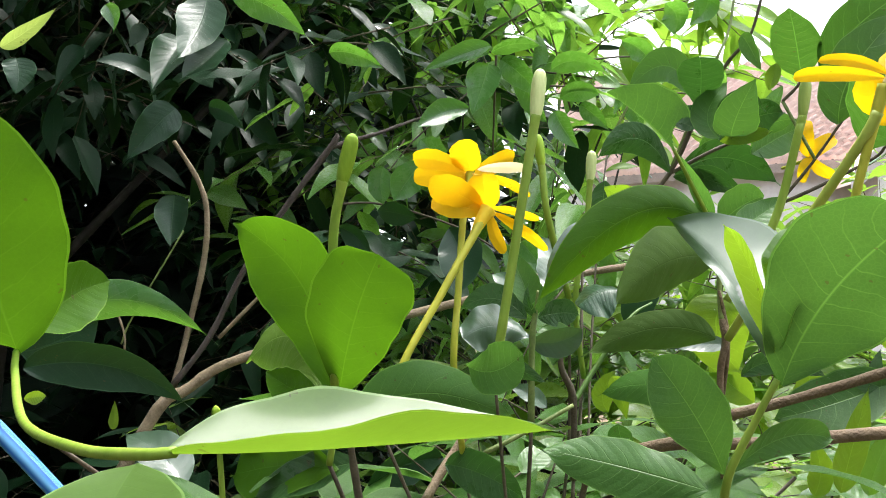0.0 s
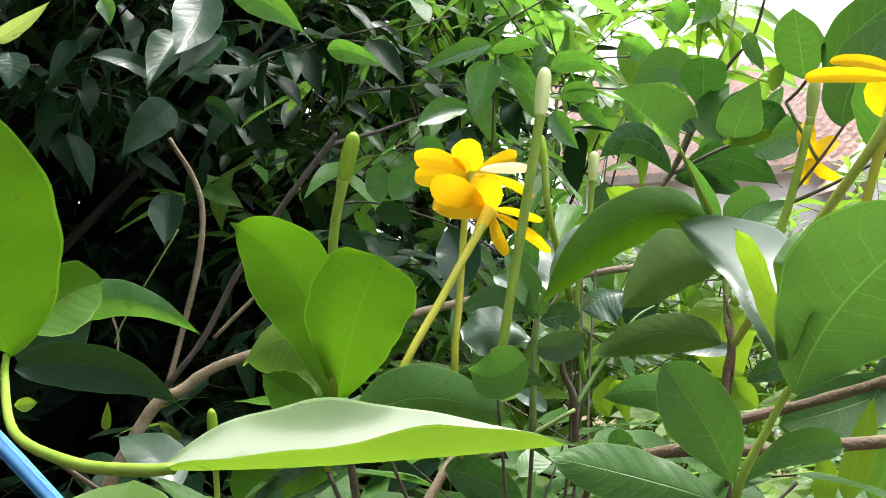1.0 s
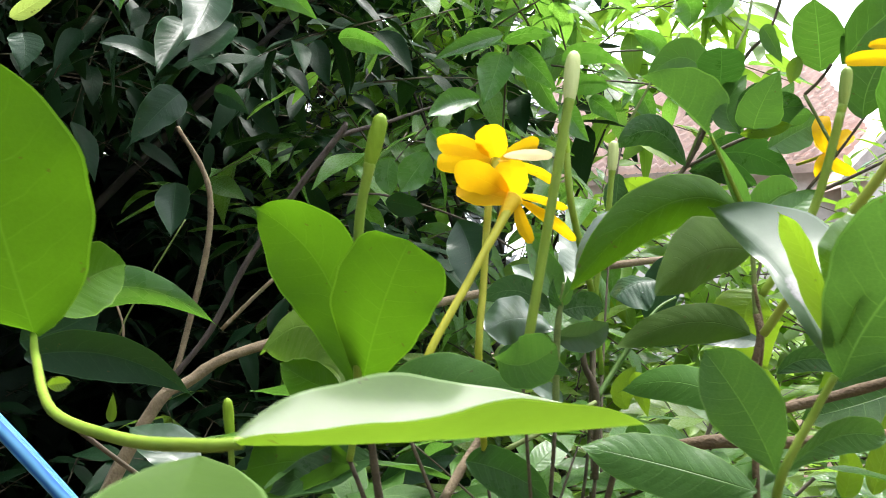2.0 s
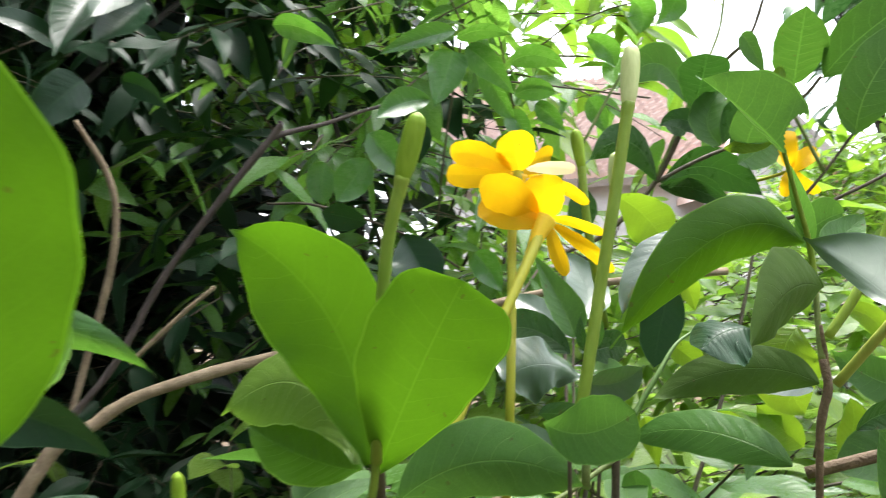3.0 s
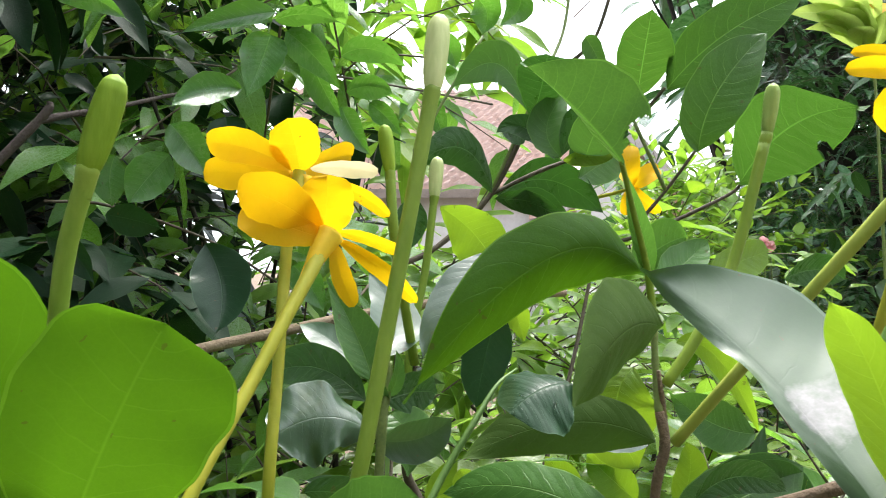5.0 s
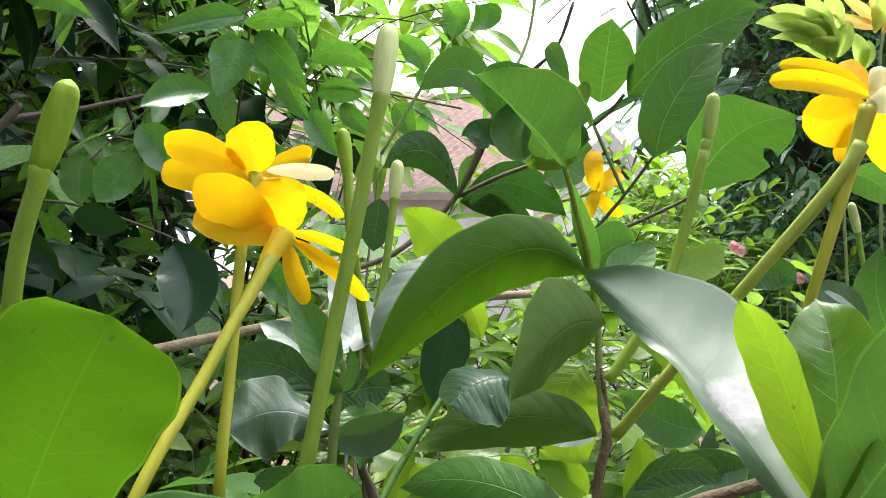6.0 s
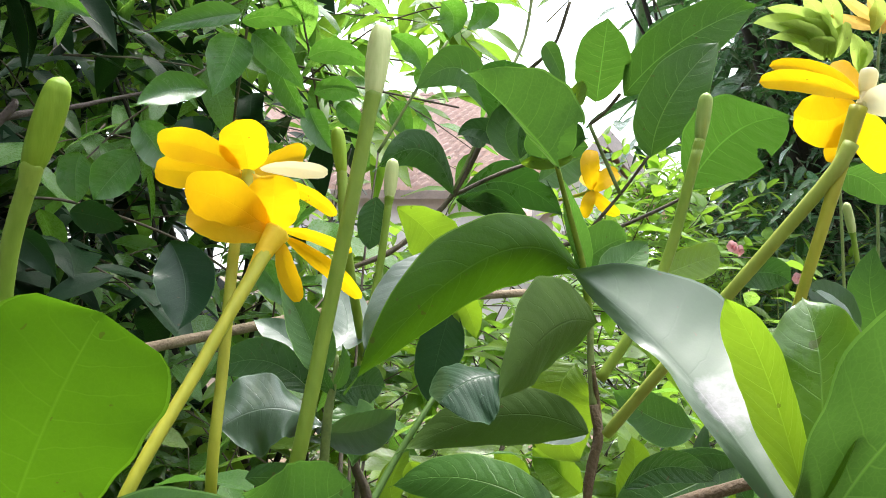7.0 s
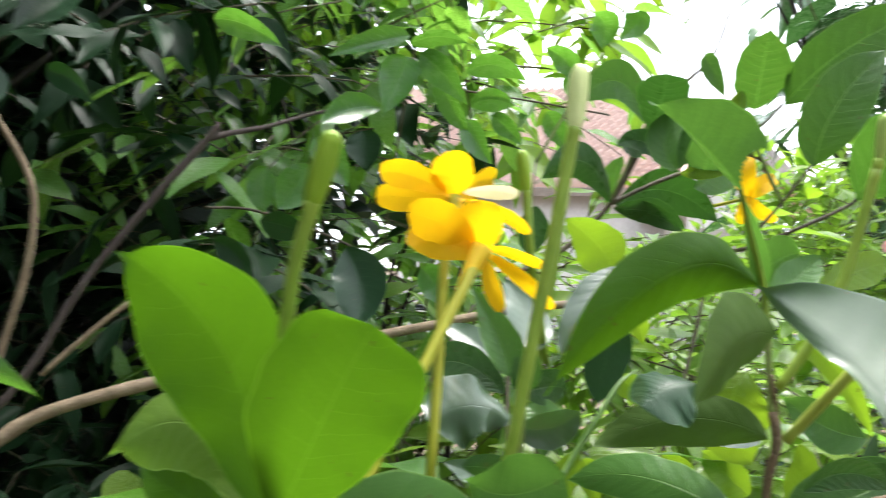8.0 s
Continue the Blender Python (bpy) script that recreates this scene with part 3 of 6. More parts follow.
leaf(flower_b, (0.0276, 0.5820, 1.3526), (0.0088, 0.5750, 1.3576), (-0.0064, 0.5780, 1.3606), (0.269, 0.219, 0.938), 0.0173, M_p, 'petal', 0.05, name='petal')
leaf(flower_b, (0.0282, 0.5850, 1.3543), (0.0276, 0.5780, 1.3660), (0.0272, 0.5750, 1.3776), (0.982, -0.185, -0.039), 0.0221, M_p, 'petal', 0.15, name='petal')
leaf(flower_b, (0.0322, 0.5850, 1.3560), (0.0474, 0.5880, 1.3535), (0.0639, 0.5900, 1.3475), (-0.086, 0.647, -0.758), 0.0069, M_p, 'petal', 0.2, name='petal')
leaf(flower_b, (0.0332, 0.5850, 1.3529), (0.0524, 0.5880, 1.3412), (0.0688, 0.5900, 1.3270), (-0.432, 0.556, -0.711), 0.0083, M_p, 'petal', 0.2, name='petal')
leaf(flower_b, (0.0313, 0.5800, 1.3508), (0.0339, 0.5780, 1.3387), (0.0401, 0.5800, 1.3255), (-0.948, 0.023, -0.317), 0.0084, M_p, 'petal', 0.2, name='petal')
tube(flower_b, 'throat', [(0.0184, 0.5745, 1.3343), (0.0221, 0.5770, 1.3413), (0.0260, 0.5800, 1.3485), (0.0300, 0.5830, 1.3545)], (2.3, 3.2, 4.6, 6.0), M_throat)
tube(flower_b, 'corolla_tube', [(0.0293, 0.5850, 1.3554), (0.0233, 0.5763, 1.3428), (0.0110, 0.5650, 1.3215), (-0.0010, 0.5550, 1.3000), (-0.0235, 0.5360, 1.2600), (-0.0354, 0.5300, 1.2199)], (3.4, 3.0, 2.6, 2.5, 2.4, 2.3), M_ystalk, 12)
flower_c = new("flower"); flower_c.parent = gardenia; flower_c.location = Vector((0.2343, 0.4800, 1.4064)) - root_of(gardenia)
tagged(flower_c, "yellow flower seen from beneath")
leaf(flower_c, (0.2356, 0.4800, 1.4108), (0.2070, 0.4750, 1.4128), (0.1888, 0.4800, 1.4123), (0.144, -0.196, 0.970), 0.0082, M_p, 'petal', 0.3, name='petal')
leaf(flower_c, (0.2406, 0.4850, 1.4134), (0.2247, 0.4900, 1.4223), (0.2100, 0.5000, 1.4252), (0.355, -0.157, 0.922), 0.0068, M_p, 'petal', 0.3, name='petal')
wet_petal = leaf(flower_c, (0.2359, 0.4820, 1.4082), (0.2355, 0.4980, 1.4052), (0.2330, 0.5120, 1.4108), (0.15, 0.45, -0.88), 0.0230, M_p, 'petal', 0.15, name='petal')
leaf(flower_c, (0.2395, 0.4850, 1.4074), (0.2477, 0.5000, 1.3991), (0.2528, 0.5050, 1.3912), (0.80, 0.45, -0.10), 0.0180, M_p, 'petal', 0.2, name='petal')
leaf(flower_c, (0.2407, 0.4850, 1.4068), (0.2650, 0.5000, 1.3990), (0.2943, 0.5200, 1.3916), (-0.444, 0.810, -0.382), 0.0159, M_p, 'petal', 0.2, name='petal')
leaf(flower_c, (0.2356, 0.4800, 1.4087), (0.2414, 0.4700, 1.4094), (0.2463, 0.4600, 1.4100), (0.456, 0.281, -0.845), 0.0145, M_w, 'petal', 0.2, name='petal')
leaf(flower_c, (0.2420, 0.4850, 1.4136), (0.2469, 0.5000, 1.4252), (0.2572, 0.5200, 1.4345), (0.648, -0.163, 0.744), 0.0104, M_p, 'petal', 0.2, name='petal')
bud(flower_c, [(0.2356, 0.4800, 1.4076)], (0.2388, 0.4800, 1.4133), (0.2403, 0.4800, 1.4232), 3.2, M_w, M_w, name="throat")
tube(flower_c, 'corolla_tube', [(0.2351, 0.4800, 1.4075), (0.2311, 0.4820, 1.3914), (0.2250, 0.4850, 1.3655), (0.2195, 0.4900, 1.3375), (0.2157, 0.5000, 1.2999)], (3.4, 3.0, 2.4, 2.2, 2.2), M_ystalk)
tube(gardenia, 'flower_stalk', [(0.2310, 0.4790, 1.3930), (0.2246, 0.4840, 1.3790), (0.2054, 0.5100, 1.3390), (0.1863, 0.5370, 1.2990), (0.1745, 0.5580, 1.2700)], (3.0, 2.7, 2.6, 2.6), M_pale_stalk, 12)
flower_d = new("flower"); flower_d.parent = gardenia; flower_d.location = Vector((0.3889, 0.9670, 1.4283)) - root_of(gardenia)
tagged(flower_d, "small yellow flower open towards one side")
leaf(flower_d, (0.3889, 0.9670, 1.4283), (0.3813, 0.9600, 1.4484), (0.3871, 0.9670, 1.4687), (0.944, -0.324, 0.060), 0.0192, M_p, 'petal', 0.2, name='petal')
leaf(flower_d, (0.3901, 0.9670, 1.4284), (0.3985, 0.9600, 1.4384), (0.4170, 0.9670, 1.4494), (0.505, -0.380, -0.775), 0.0194, M_p, 'petal', 0.2, name='petal')
leaf(flower_d, (0.3889, 0.9670, 1.4272), (0.3804, 0.9600, 1.4149), (0.3802, 0.9670, 1.3998), (-0.762, 0.582, 0.284), 0.0135, M_p, 'petal', 0.2, name='petal')
leaf(flower_d, (0.3902, 0.9670, 1.4273), (0.3966, 0.9600, 1.4147), (0.4195, 0.9670, 1.4041), (-0.475, 0.543, -0.692), 0.0136, M_p, 'petal', 0.2, name='petal')
leaf(flower_d, (0.3892, 0.9700, 1.4297), (0.3921, 0.9900, 1.4421), (0.3986, 1.0100, 1.4577), (0.895, 0.199, 0.400), 0.0129, M_p, 'petal', 0.2, name='petal')
tube(flower_d, 'corolla_tube', [(0.3901, 0.9670, 1.4284), (0.3887, 0.9900, 1.4257), (0.3784, 1.0200, 1.4217)], (2.4, 1.9, 1.8), M_ystalk)
leaf(gardenia, (0.0560, 0.6070, 1.2680), (0.0340, 0.6070, 1.2770), (0.0110, 0.6060, 1.2690), (-0.100, 0.550, 0.830), 0.0370, M_s, 'blunt', -0.25, wave=0.07, label='crumpled grey-green waxy leaf')
leaf(gardenia, (0.0560, 0.6075, 1.2665), (0.0770, 0.6120, 1.2650), (0.0940, 0.6135, 1.2745), (0.331, 0.276, -0.902), 0.0220, M_s, 'ellip', 0.25)
leaf(gardenia, (0.0557, 0.6300, 1.2796), (0.0336, 0.6500, 1.2936), (0.0078, 0.6600, 1.2850), (0.179, 0.254, 0.950), 0.0223, M_d, 'ellip', 0.15)
leaf(gardenia, (0.0611, 0.6600, 1.2868), (0.0484, 0.6800, 1.3024), (0.0318, 0.7000, 1.3112), (0.606, 0.471, 0.641), 0.0178, M_s, 'ellip', 0.2)
leaf(gardenia, (0.0588, 0.6300, 1.2889), (0.0521, 0.6400, 1.3110), (0.0344, 0.6500, 1.3449), (0.905, 0.141, 0.401), 0.0218, M_g, 'lance', 0.4)
leaf(gardenia, (0.0704, 0.6600, 1.2968), (0.0814, 0.6800, 1.3148), (0.0685, 0.7000, 1.3421), (0.972, 0.151, 0.181), 0.0285, M_s, 'ellip', 0.2)
leaf(gardenia, (0.0631, 0.6200, 1.2809), (0.0802, 0.6300, 1.2833), (0.0942, 0.6400, 1.2804), (0.138, 0.102, -0.985), 0.0209, M_d, 'ellip', 0.1)
leaf(gardenia, (0.0715, 0.6100, 1.2488), (0.0731, 0.6200, 1.2649), (0.0667, 0.6300, 1.2741), (0.965, 0.098, 0.244), 0.0246, M_g, 'obov', 0.2)
tube(gardenia, 'branch', [(0.0555, 0.6000, 1.2101), (0.0581, 0.6050, 1.2681), (0.0613, 0.6080, 1.2877), (0.0629, 0.6100, 1.3003)], (2.6, 2.2, 1.7, 0.7), M_gtwig)
leaf(gardenia, (0.0612, 0.6070, 1.2853), (0.0655, 0.6070, 1.2955), (0.0641, 0.6100, 1.3080), (0.984, 0.128, -0.128), 0.0068, M_g, 'lance', 0.4)
leaf(gardenia, (0.0613, 0.6070, 1.2828), (0.0558, 0.6070, 1.2930), (0.0570, 0.6100, 1.3054), (0.845, -0.481, 0.234), 0.0073, M_d, 'lance', 0.4)
leaf(gardenia, (0.1658, 0.7450, 1.3188), (0.1568, 0.7450, 1.2866), (0.1509, 0.7450, 1.2525), (-0.900, 0.400, 0.166), 0.0310, M_b, 'ellip', 0.1, label='dark leaf hanging straight down')
leaf(gardenia, (0.0150, 0.5300, 1.2600), (0.0300, 0.5140, 1.2585), (0.0465, 0.4985, 1.2700), (0.035, -0.168, -0.985), 0.0300, M_g, 'blunt', 0.2)
leaf(gardenia, (0.1658, 0.7400, 1.3274), (0.1759, 0.7400, 1.3130), (0.1812, 0.7400, 1.2948), (-0.787, 0.462, -0.409), 0.0191, M_y, 'ovate', 0.3)
leaf(gardenia, (0.1353, 0.7800, 1.3840), (0.1580, 0.7800, 1.3689), (0.1696, 0.7700, 1.3490), (-0.594, 0.410, -0.692), 0.0381, M_y, 'blunt', 0.15)
tube(gardenia, 'branch', [(0.1335, 0.9300, 1.3407), (0.1775, 0.9300, 1.3617), (0.2273, 0.9330, 1.4096), (0.2585, 0.9200, 1.4775), (0.2670, 0.9200, 1.5017)], (2.0, 2.6, 2.6, 2.4, 1.8), M_twig)
tube(gardenia, 'branch', [(0.2273, 0.9330, 1.4096), (0.2705, 0.9300, 1.4319), (0.3179, 0.9300, 1.4509)], (1.8, 2.2, 1.7), M_twig)
tube(gardenia, 'branch', [(0.2895, 0.8500, 1.3642), (0.3197, 0.8300, 1.3741), (0.3798, 0.8100, 1.4044), (0.3912, 0.8000, 1.4170)], (2.0, 1.7, 1.5, 1.2), M_twig)
tube(gardenia, 'branch', [(0.3148, 0.8400, 1.3765), (0.3396, 0.8300, 1.4096), (0.3616, 0.8200, 1.4438)], (1.6, 1.4, 1.2), M_twig)
tube(gardenia, 'branch', [(0.2585, 0.9200, 1.4775), (0.2823, 0.9000, 1.5193), (0.2993, 0.8800, 1.5412), (0.3094, 0.8700, 1.5790)], (2.0, 1.8, 1.6, 1.4), M_twig)
tube(gardenia, 'branch', [(0.2772, 0.9200, 1.5283), (0.2946, 0.9300, 1.5640), (0.3063, 0.9400, 1.6164)], (1.6, 1.5, 1.4), M_gtwig)
tube(gardenia, 'branch', [(0.3150, 0.8400, 1.4671), (0.3247, 0.8300, 1.4779), (0.3315, 0.8200, 1.4905)], (1.6, 1.5, 1.4), M_twig)
tube(gardenia, 'branch', [(0.1743, 1.0000, 1.4544), (0.2033, 1.0000, 1.5058), (0.2415, 1.0000, 1.5709)], (1.7, 1.6, 1.5), M_gtwig)
leaf(gardenia, (0.3451, 0.7443, 1.4072), (0.3246, 0.6700, 1.4332), (0.2919, 0.5750, 1.4252), (0.609, -0.191, -0.770), 0.0550, M_g2, 'ellip', 0.1, label='broad veined leaf with a torn edge', bite=[(0.6, 0.98, 0.05, 0.35)], nl=70, nw=18)
leaf(gardenia, (0.3585, 0.8600, 1.4998), (0.3916, 0.8200, 1.5424), (0.4536, 0.8000, 1.5741), (0.465, -0.243, -0.851), 0.0500, M_g2, 'ellip', 0.15, label='broad leaf with clear side veins')
leaf(gardenia, (0.3493, 0.8000, 1.4375), (0.3601, 0.7900, 1.4850), (0.4074, 0.7900, 1.5373), (0.860, -0.245, -0.447), 0.0500, M_g2, 'ellip', 0.15, label='broad leaf with clear side veins')
leaf(gardenia, (0.3624, 0.9152, 1.5056), (0.3367, 0.8600, 1.5307), (0.3083, 0.8010, 1.5475), (0.919, -0.384, -0.090), 0.0480, M_g2, 'ellip', 0.2)
leaf(gardenia, (0.2540, 0.9200, 1.4852), (0.2226, 0.9100, 1.5210), (0.1772, 0.9000, 1.4912), (0.253, 0.022, 0.967), 0.0376, M_g, 'ellip', 0.2)
leaf(gardenia, (0.2526, 0.9009, 1.4737), (0.2459, 0.8650, 1.4961), (0.2370, 0.8360, 1.5120), (0.966, -0.255, -0.039), 0.0440, M_d, 'blunt', 0.1)
leaf(gardenia, (0.2278, 0.9300, 1.4114), (0.1886, 0.9000, 1.4445), (0.1407, 0.8800, 1.4199), (0.266, -0.053, 0.963), 0.0344, M_d, 'ellip', -0.2)
leaf(gardenia, (0.2350, 0.9330, 1.4090), (0.2967, 0.9581, 1.4288), (0.3463, 0.9382, 1.3947), (-0.078, 0.306, -0.949), 0.0450, M_d, 'ellip', 0.15)
leaf(gardenia, (0.2307, 0.9300, 1.4065), (0.2619, 0.9200, 1.4025), (0.2890, 0.9000, 1.3842), (-0.118, 0.500, -0.858), 0.0222, M_d, 'ellip', 0.15)
leaf(gardenia, (0.2556, 0.9200, 1.4661), (0.2401, 0.9100, 1.4623), (0.2219, 0.9000, 1.4616), (0.031, -0.009, 0.999), 0.0224, M_d, 'ellip', 0.2)
leaf(gardenia, (0.2588, 0.9200, 1.4694), (0.2696, 0.9100, 1.4572), (0.2782, 0.9000, 1.4391), (-0.563, 0.539, -0.626), 0.0202, M_g, 'ellip', 0.2)
leaf(gardenia, (0.3179, 0.9300, 1.4509), (0.3335, 0.9100, 1.4588), (0.3481, 0.9000, 1.4586), (0.349, 0.184, -0.919), 0.0209, M_g, 'ellip', 0.2)
leaf(gardenia, (0.1619, 0.9500, 1.4066), (0.1591, 0.9500, 1.3814), (0.1564, 0.9500, 1.3573), (-0.968, 0.227, 0.108), 0.0290, M_d, 'ellip', 0.1)
leaf(gardenia, (0.2912, 0.8800, 1.5427), (0.2975, 0.8700, 1.5238), (0.3044, 0.8600, 1.4958), (-0.566, 0.763, -0.312), 0.0189, M_g, 'lance', 0.3)
leaf(gardenia, (0.3095, 0.8600, 1.4820), (0.3144, 0.8600, 1.4969), (0.3178, 0.8600, 1.5093), (0.880, -0.393, -0.268), 0.0147, M_y, 'ellip', 0.3)
leaf(gardenia, (0.3891, 0.7500, 1.3406), (0.4279, 0.7600, 1.3480), (0.4638, 0.7700, 1.3401), (0.205, 0.294, -0.934), 0.0270, M_d, 'ellip', 0.2)
leaf(gardenia, (0.4928, 0.7000, 1.2951), (0.4714, 0.7000, 1.3314), (0.4759, 0.7000, 1.3721), (0.686, -0.712, 0.150), 0.0388, M_g, 'ovate', 0.2)
leaf(gardenia, (0.4343, 0.7000, 1.4182), (0.4752, 0.7100, 1.4180), (0.5131, 0.7200, 1.4000), (-0.114, 0.623, -0.774), 0.0280, M_g, 'ellip', 0.2)
leaf(gardenia, (0.3595, 0.6000, 1.3104), (0.3393, 0.6000, 1.3289), (0.3198, 0.6000, 1.3378), (0.810, 0.028, 0.586), 0.0242, M_s, 'ellip', 0.1)
leaf(gardenia, (0.2534, 0.8000, 1.4293), (0.2581, 0.7900, 1.4501), (0.2724, 0.7800, 1.4799), (0.925, -0.043, -0.379), 0.0400, M_g, 'ovate', 0.2)
leaf(gardenia, (0.2693, 0.8600, 1.4331), (0.2939, 0.8600, 1.4545), (0.3251, 0.8600, 1.4594), (0.521, 0.406, -0.751), 0.0410, M_d, 'ellip', 0.2)
leaf(gardenia, (0.3173, 0.9400, 1.4294), (0.3544, 0.9600, 1.4499), (0.3915, 0.9800, 1.4661), (0.532, 0.205, -0.822), 0.0397, M_g, 'ellip', 0.2)
leaf(gardenia, (0.1888, 0.6200, 1.3427), (0.2060, 0.6200, 1.3558), (0.2211, 0.6200, 1.3613), (0.543, 0.066, -0.837), 0.0304, M_g, 'ellip', 0.2)
leaf(gardenia, (0.2608, 0.8600, 1.4365), (0.2528, 0.8700, 1.4627), (0.2781, 0.8800, 1.4978), (0.961, -0.264, -0.082), 0.0330, M_g, 'ellip', 0.2)
leaf(gardenia, (0.2571, 0.8500, 1.4358), (0.2732, 0.8400, 1.4652), (0.2960, 0.8300, 1.4561), (0.579, 0.248, -0.776), 0.0273, M_d, 'ellip', -0.2)
leaf(gardenia, (0.2581, 0.8500, 1.4321), (0.2839, 0.8500, 1.4369), (0.3080, 0.8500, 1.4407), (0.326, 0.363, -0.873), 0.0168, M_y, 'ellip', 0.2)
leaf(gardenia, (0.2743, 0.9000, 1.4389), (0.2460, 0.9000, 1.4653), (0.2177, 0.9000, 1.4579), (0.470, 0.168, 0.867), 0.0227, M_d, 'ellip', 0.2)
leaf(gardenia, (0.2362, 0.9200, 1.4044), (0.2665, 0.9200, 1.4027), (0.3015, 0.9200, 1.3875), (-0.039, 0.576, -0.817), 0.0264, M_d, 'ellip', -0.2)
tube(gardenia, 'branch', [(-0.6200, 0.8500, 0.5500), (-0.3572, 0.8900, 1.1077), (-0.2866, 0.9080, 1.1953), (-0.2121, 0.9200, 1.2296), (-0.0559, 0.9500, 1.2643), (0.0549, 0.9600, 1.2881), (0.1717, 0.9800, 1.3095), (0.3332, 1.0000, 1.3227)], (7.5, 7, 6, 5.5, 5, 4.5, 4, 4), M_bark, label='thick brown woody branch with a rough bark')
tube(gardenia, 'branch', [(-0.3190, 0.9400, 1.1880), (-0.3075, 0.9500, 1.2410), (-0.2865, 0.9500, 1.3229), (-0.2810, 0.9500, 1.3786), (-0.2890, 0.9500, 1.4165), (-0.3160, 0.9470, 1.4637)], (3.6, 3.4, 3.4, 3.2, 3.0, 2.4), M_bark)
tube(gardenia, 'branch', [(-0.3180, 0.9350, 1.1920), (-0.2790, 0.9450, 1.2440), (-0.2380, 0.9500, 1.3212), (-0.1821, 0.9500, 1.3990), (-0.1370, 0.9500, 1.4560), (-0.1325, 0.9490, 1.4670)], (3.4, 3.4, 3.3, 3.4, 3.6, 2.2), M_shade_bark, label='broken brown branch, darkened as in shade')
tube(gardenia, 'branch', [(-0.2634, 0.9300, 1.2442), (-0.2202, 0.9300, 1.2859), (-0.1894, 0.9300, 1.3119)], (2.2, 2.2, 2.0), M_bark)
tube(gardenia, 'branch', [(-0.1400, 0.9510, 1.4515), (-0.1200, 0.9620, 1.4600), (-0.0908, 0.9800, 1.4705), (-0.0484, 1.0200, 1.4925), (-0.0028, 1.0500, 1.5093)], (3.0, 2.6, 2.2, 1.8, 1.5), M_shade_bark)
tube(gardenia, 'branch', [(0.0914, 0.5800, 1.1912), (0.1377, 0.5500, 1.2082), (0.1776, 0.5300, 1.2123), (0.2476, 0.5000, 1.2244)], (4.2, 3.9, 3.6, 3.4), M_rbark, label='reddish brown branch with swollen nodes')
tube(gardenia, 'branch', [(0.1823, 0.6000, 1.2140), (0.2291, 0.5800, 1.2308), (0.2800, 0.5500, 1.2534)], (3.6, 3.4, 3.2), M_rbark)
tube(gardenia, 'branch', [(0.0881, 0.6500, 1.1603), (0.0893, 0.6510, 1.2184), (0.0815, 0.6500, 1.2409), (0.0799, 0.6500, 1.2651)], (2.6, 2.8, 2.4, 2.2), M_twig)
tube(gardenia, 'stem', [(0.0900, 0.6510, 1.2164), (0.1050, 0.6620, 1.2360), (0.1236, 0.6700, 1.2600), (0.1400, 0.6800, 1.2780), (0.1560, 0.6900, 1.2860)], (2.1, 2.0, 1.8, 1.2, 0.8), M_green_stem)
tube(gardenia, 'branch', [(0.0238, 0.6200, 1.1877), (0.0554, 0.6300, 1.2008), (0.0885, 0.6450, 1.2154)], (1.8, 1.7, 1.5), M_gtwig)
tube(gardenia, 'branch', [(0.1760, 0.5800, 1.2277), (0.1787, 0.5720, 1.2674), (0.1736, 0.5700, 1.2990)], (1.6, 1.5, 0.9), M_rbark)
tube(gardenia, 'branch', [(-0.0177, 0.6000, 1.1592), (0.0046, 0.6200, 1.1917), (0.0243, 0.6300, 1.2128)], (3.4, 3, 2.8), M_bark)
tube(gardenia, 'branch', [(-0.0531, 0.5500, 1.1740), (-0.0570, 0.5450, 1.2090), (-0.0582, 0.5350, 1.2441)], (2.6, 2.4, 2.2), M_twig)
leaf(gardenia, (-0.0683, 0.5600, 1.1918), (-0.1065, 0.5800, 1.1906), (-0.1494, 0.6000, 1.1785), (-0.107, 0.462, 0.881), 0.0457, M_v, 'obov', 0.2)
leaf(gardenia, (-0.0560, 0.5600, 1.1969), (-0.0934, 0.5700, 1.1859), (-0.1286, 0.5800, 1.1691), (-0.375, 0.621, 0.688), 0.0261, M_d, 'ellip', 0.2)
leaf(gardenia, (-0.2064, 0.6600, 1.1550), (-0.2290, 0.6800, 1.1755), (-0.2686, 0.7000, 1.1890), (0.245, 0.892, 0.379), 0.0400, M_s, 'ellip', 0.2)
leaf(gardenia, (-0.0692, 0.7000, 1.1435), (-0.0398, 0.7200, 1.1560), (-0.0093, 0.7500, 1.1532), (0.227, 0.313, -0.922), 0.0329, M_b, 'ellip', 0.3)
leaf(gardenia, (-0.0024, 0.6000, 1.1851), (0.0236, 0.5800, 1.1827), (0.0508, 0.5600, 1.1706), (-0.387, 0.117, -0.915), 0.0298, M_d, 'ellip', 0.2)
leaf(gardenia, (0.1371, 0.7500, 1.1803), (0.1414, 0.7500, 1.1615), (0.1503, 0.7500, 1.1381), (-0.838, 0.417, -0.353), 0.0222, M_g, 'lance', 0.3)

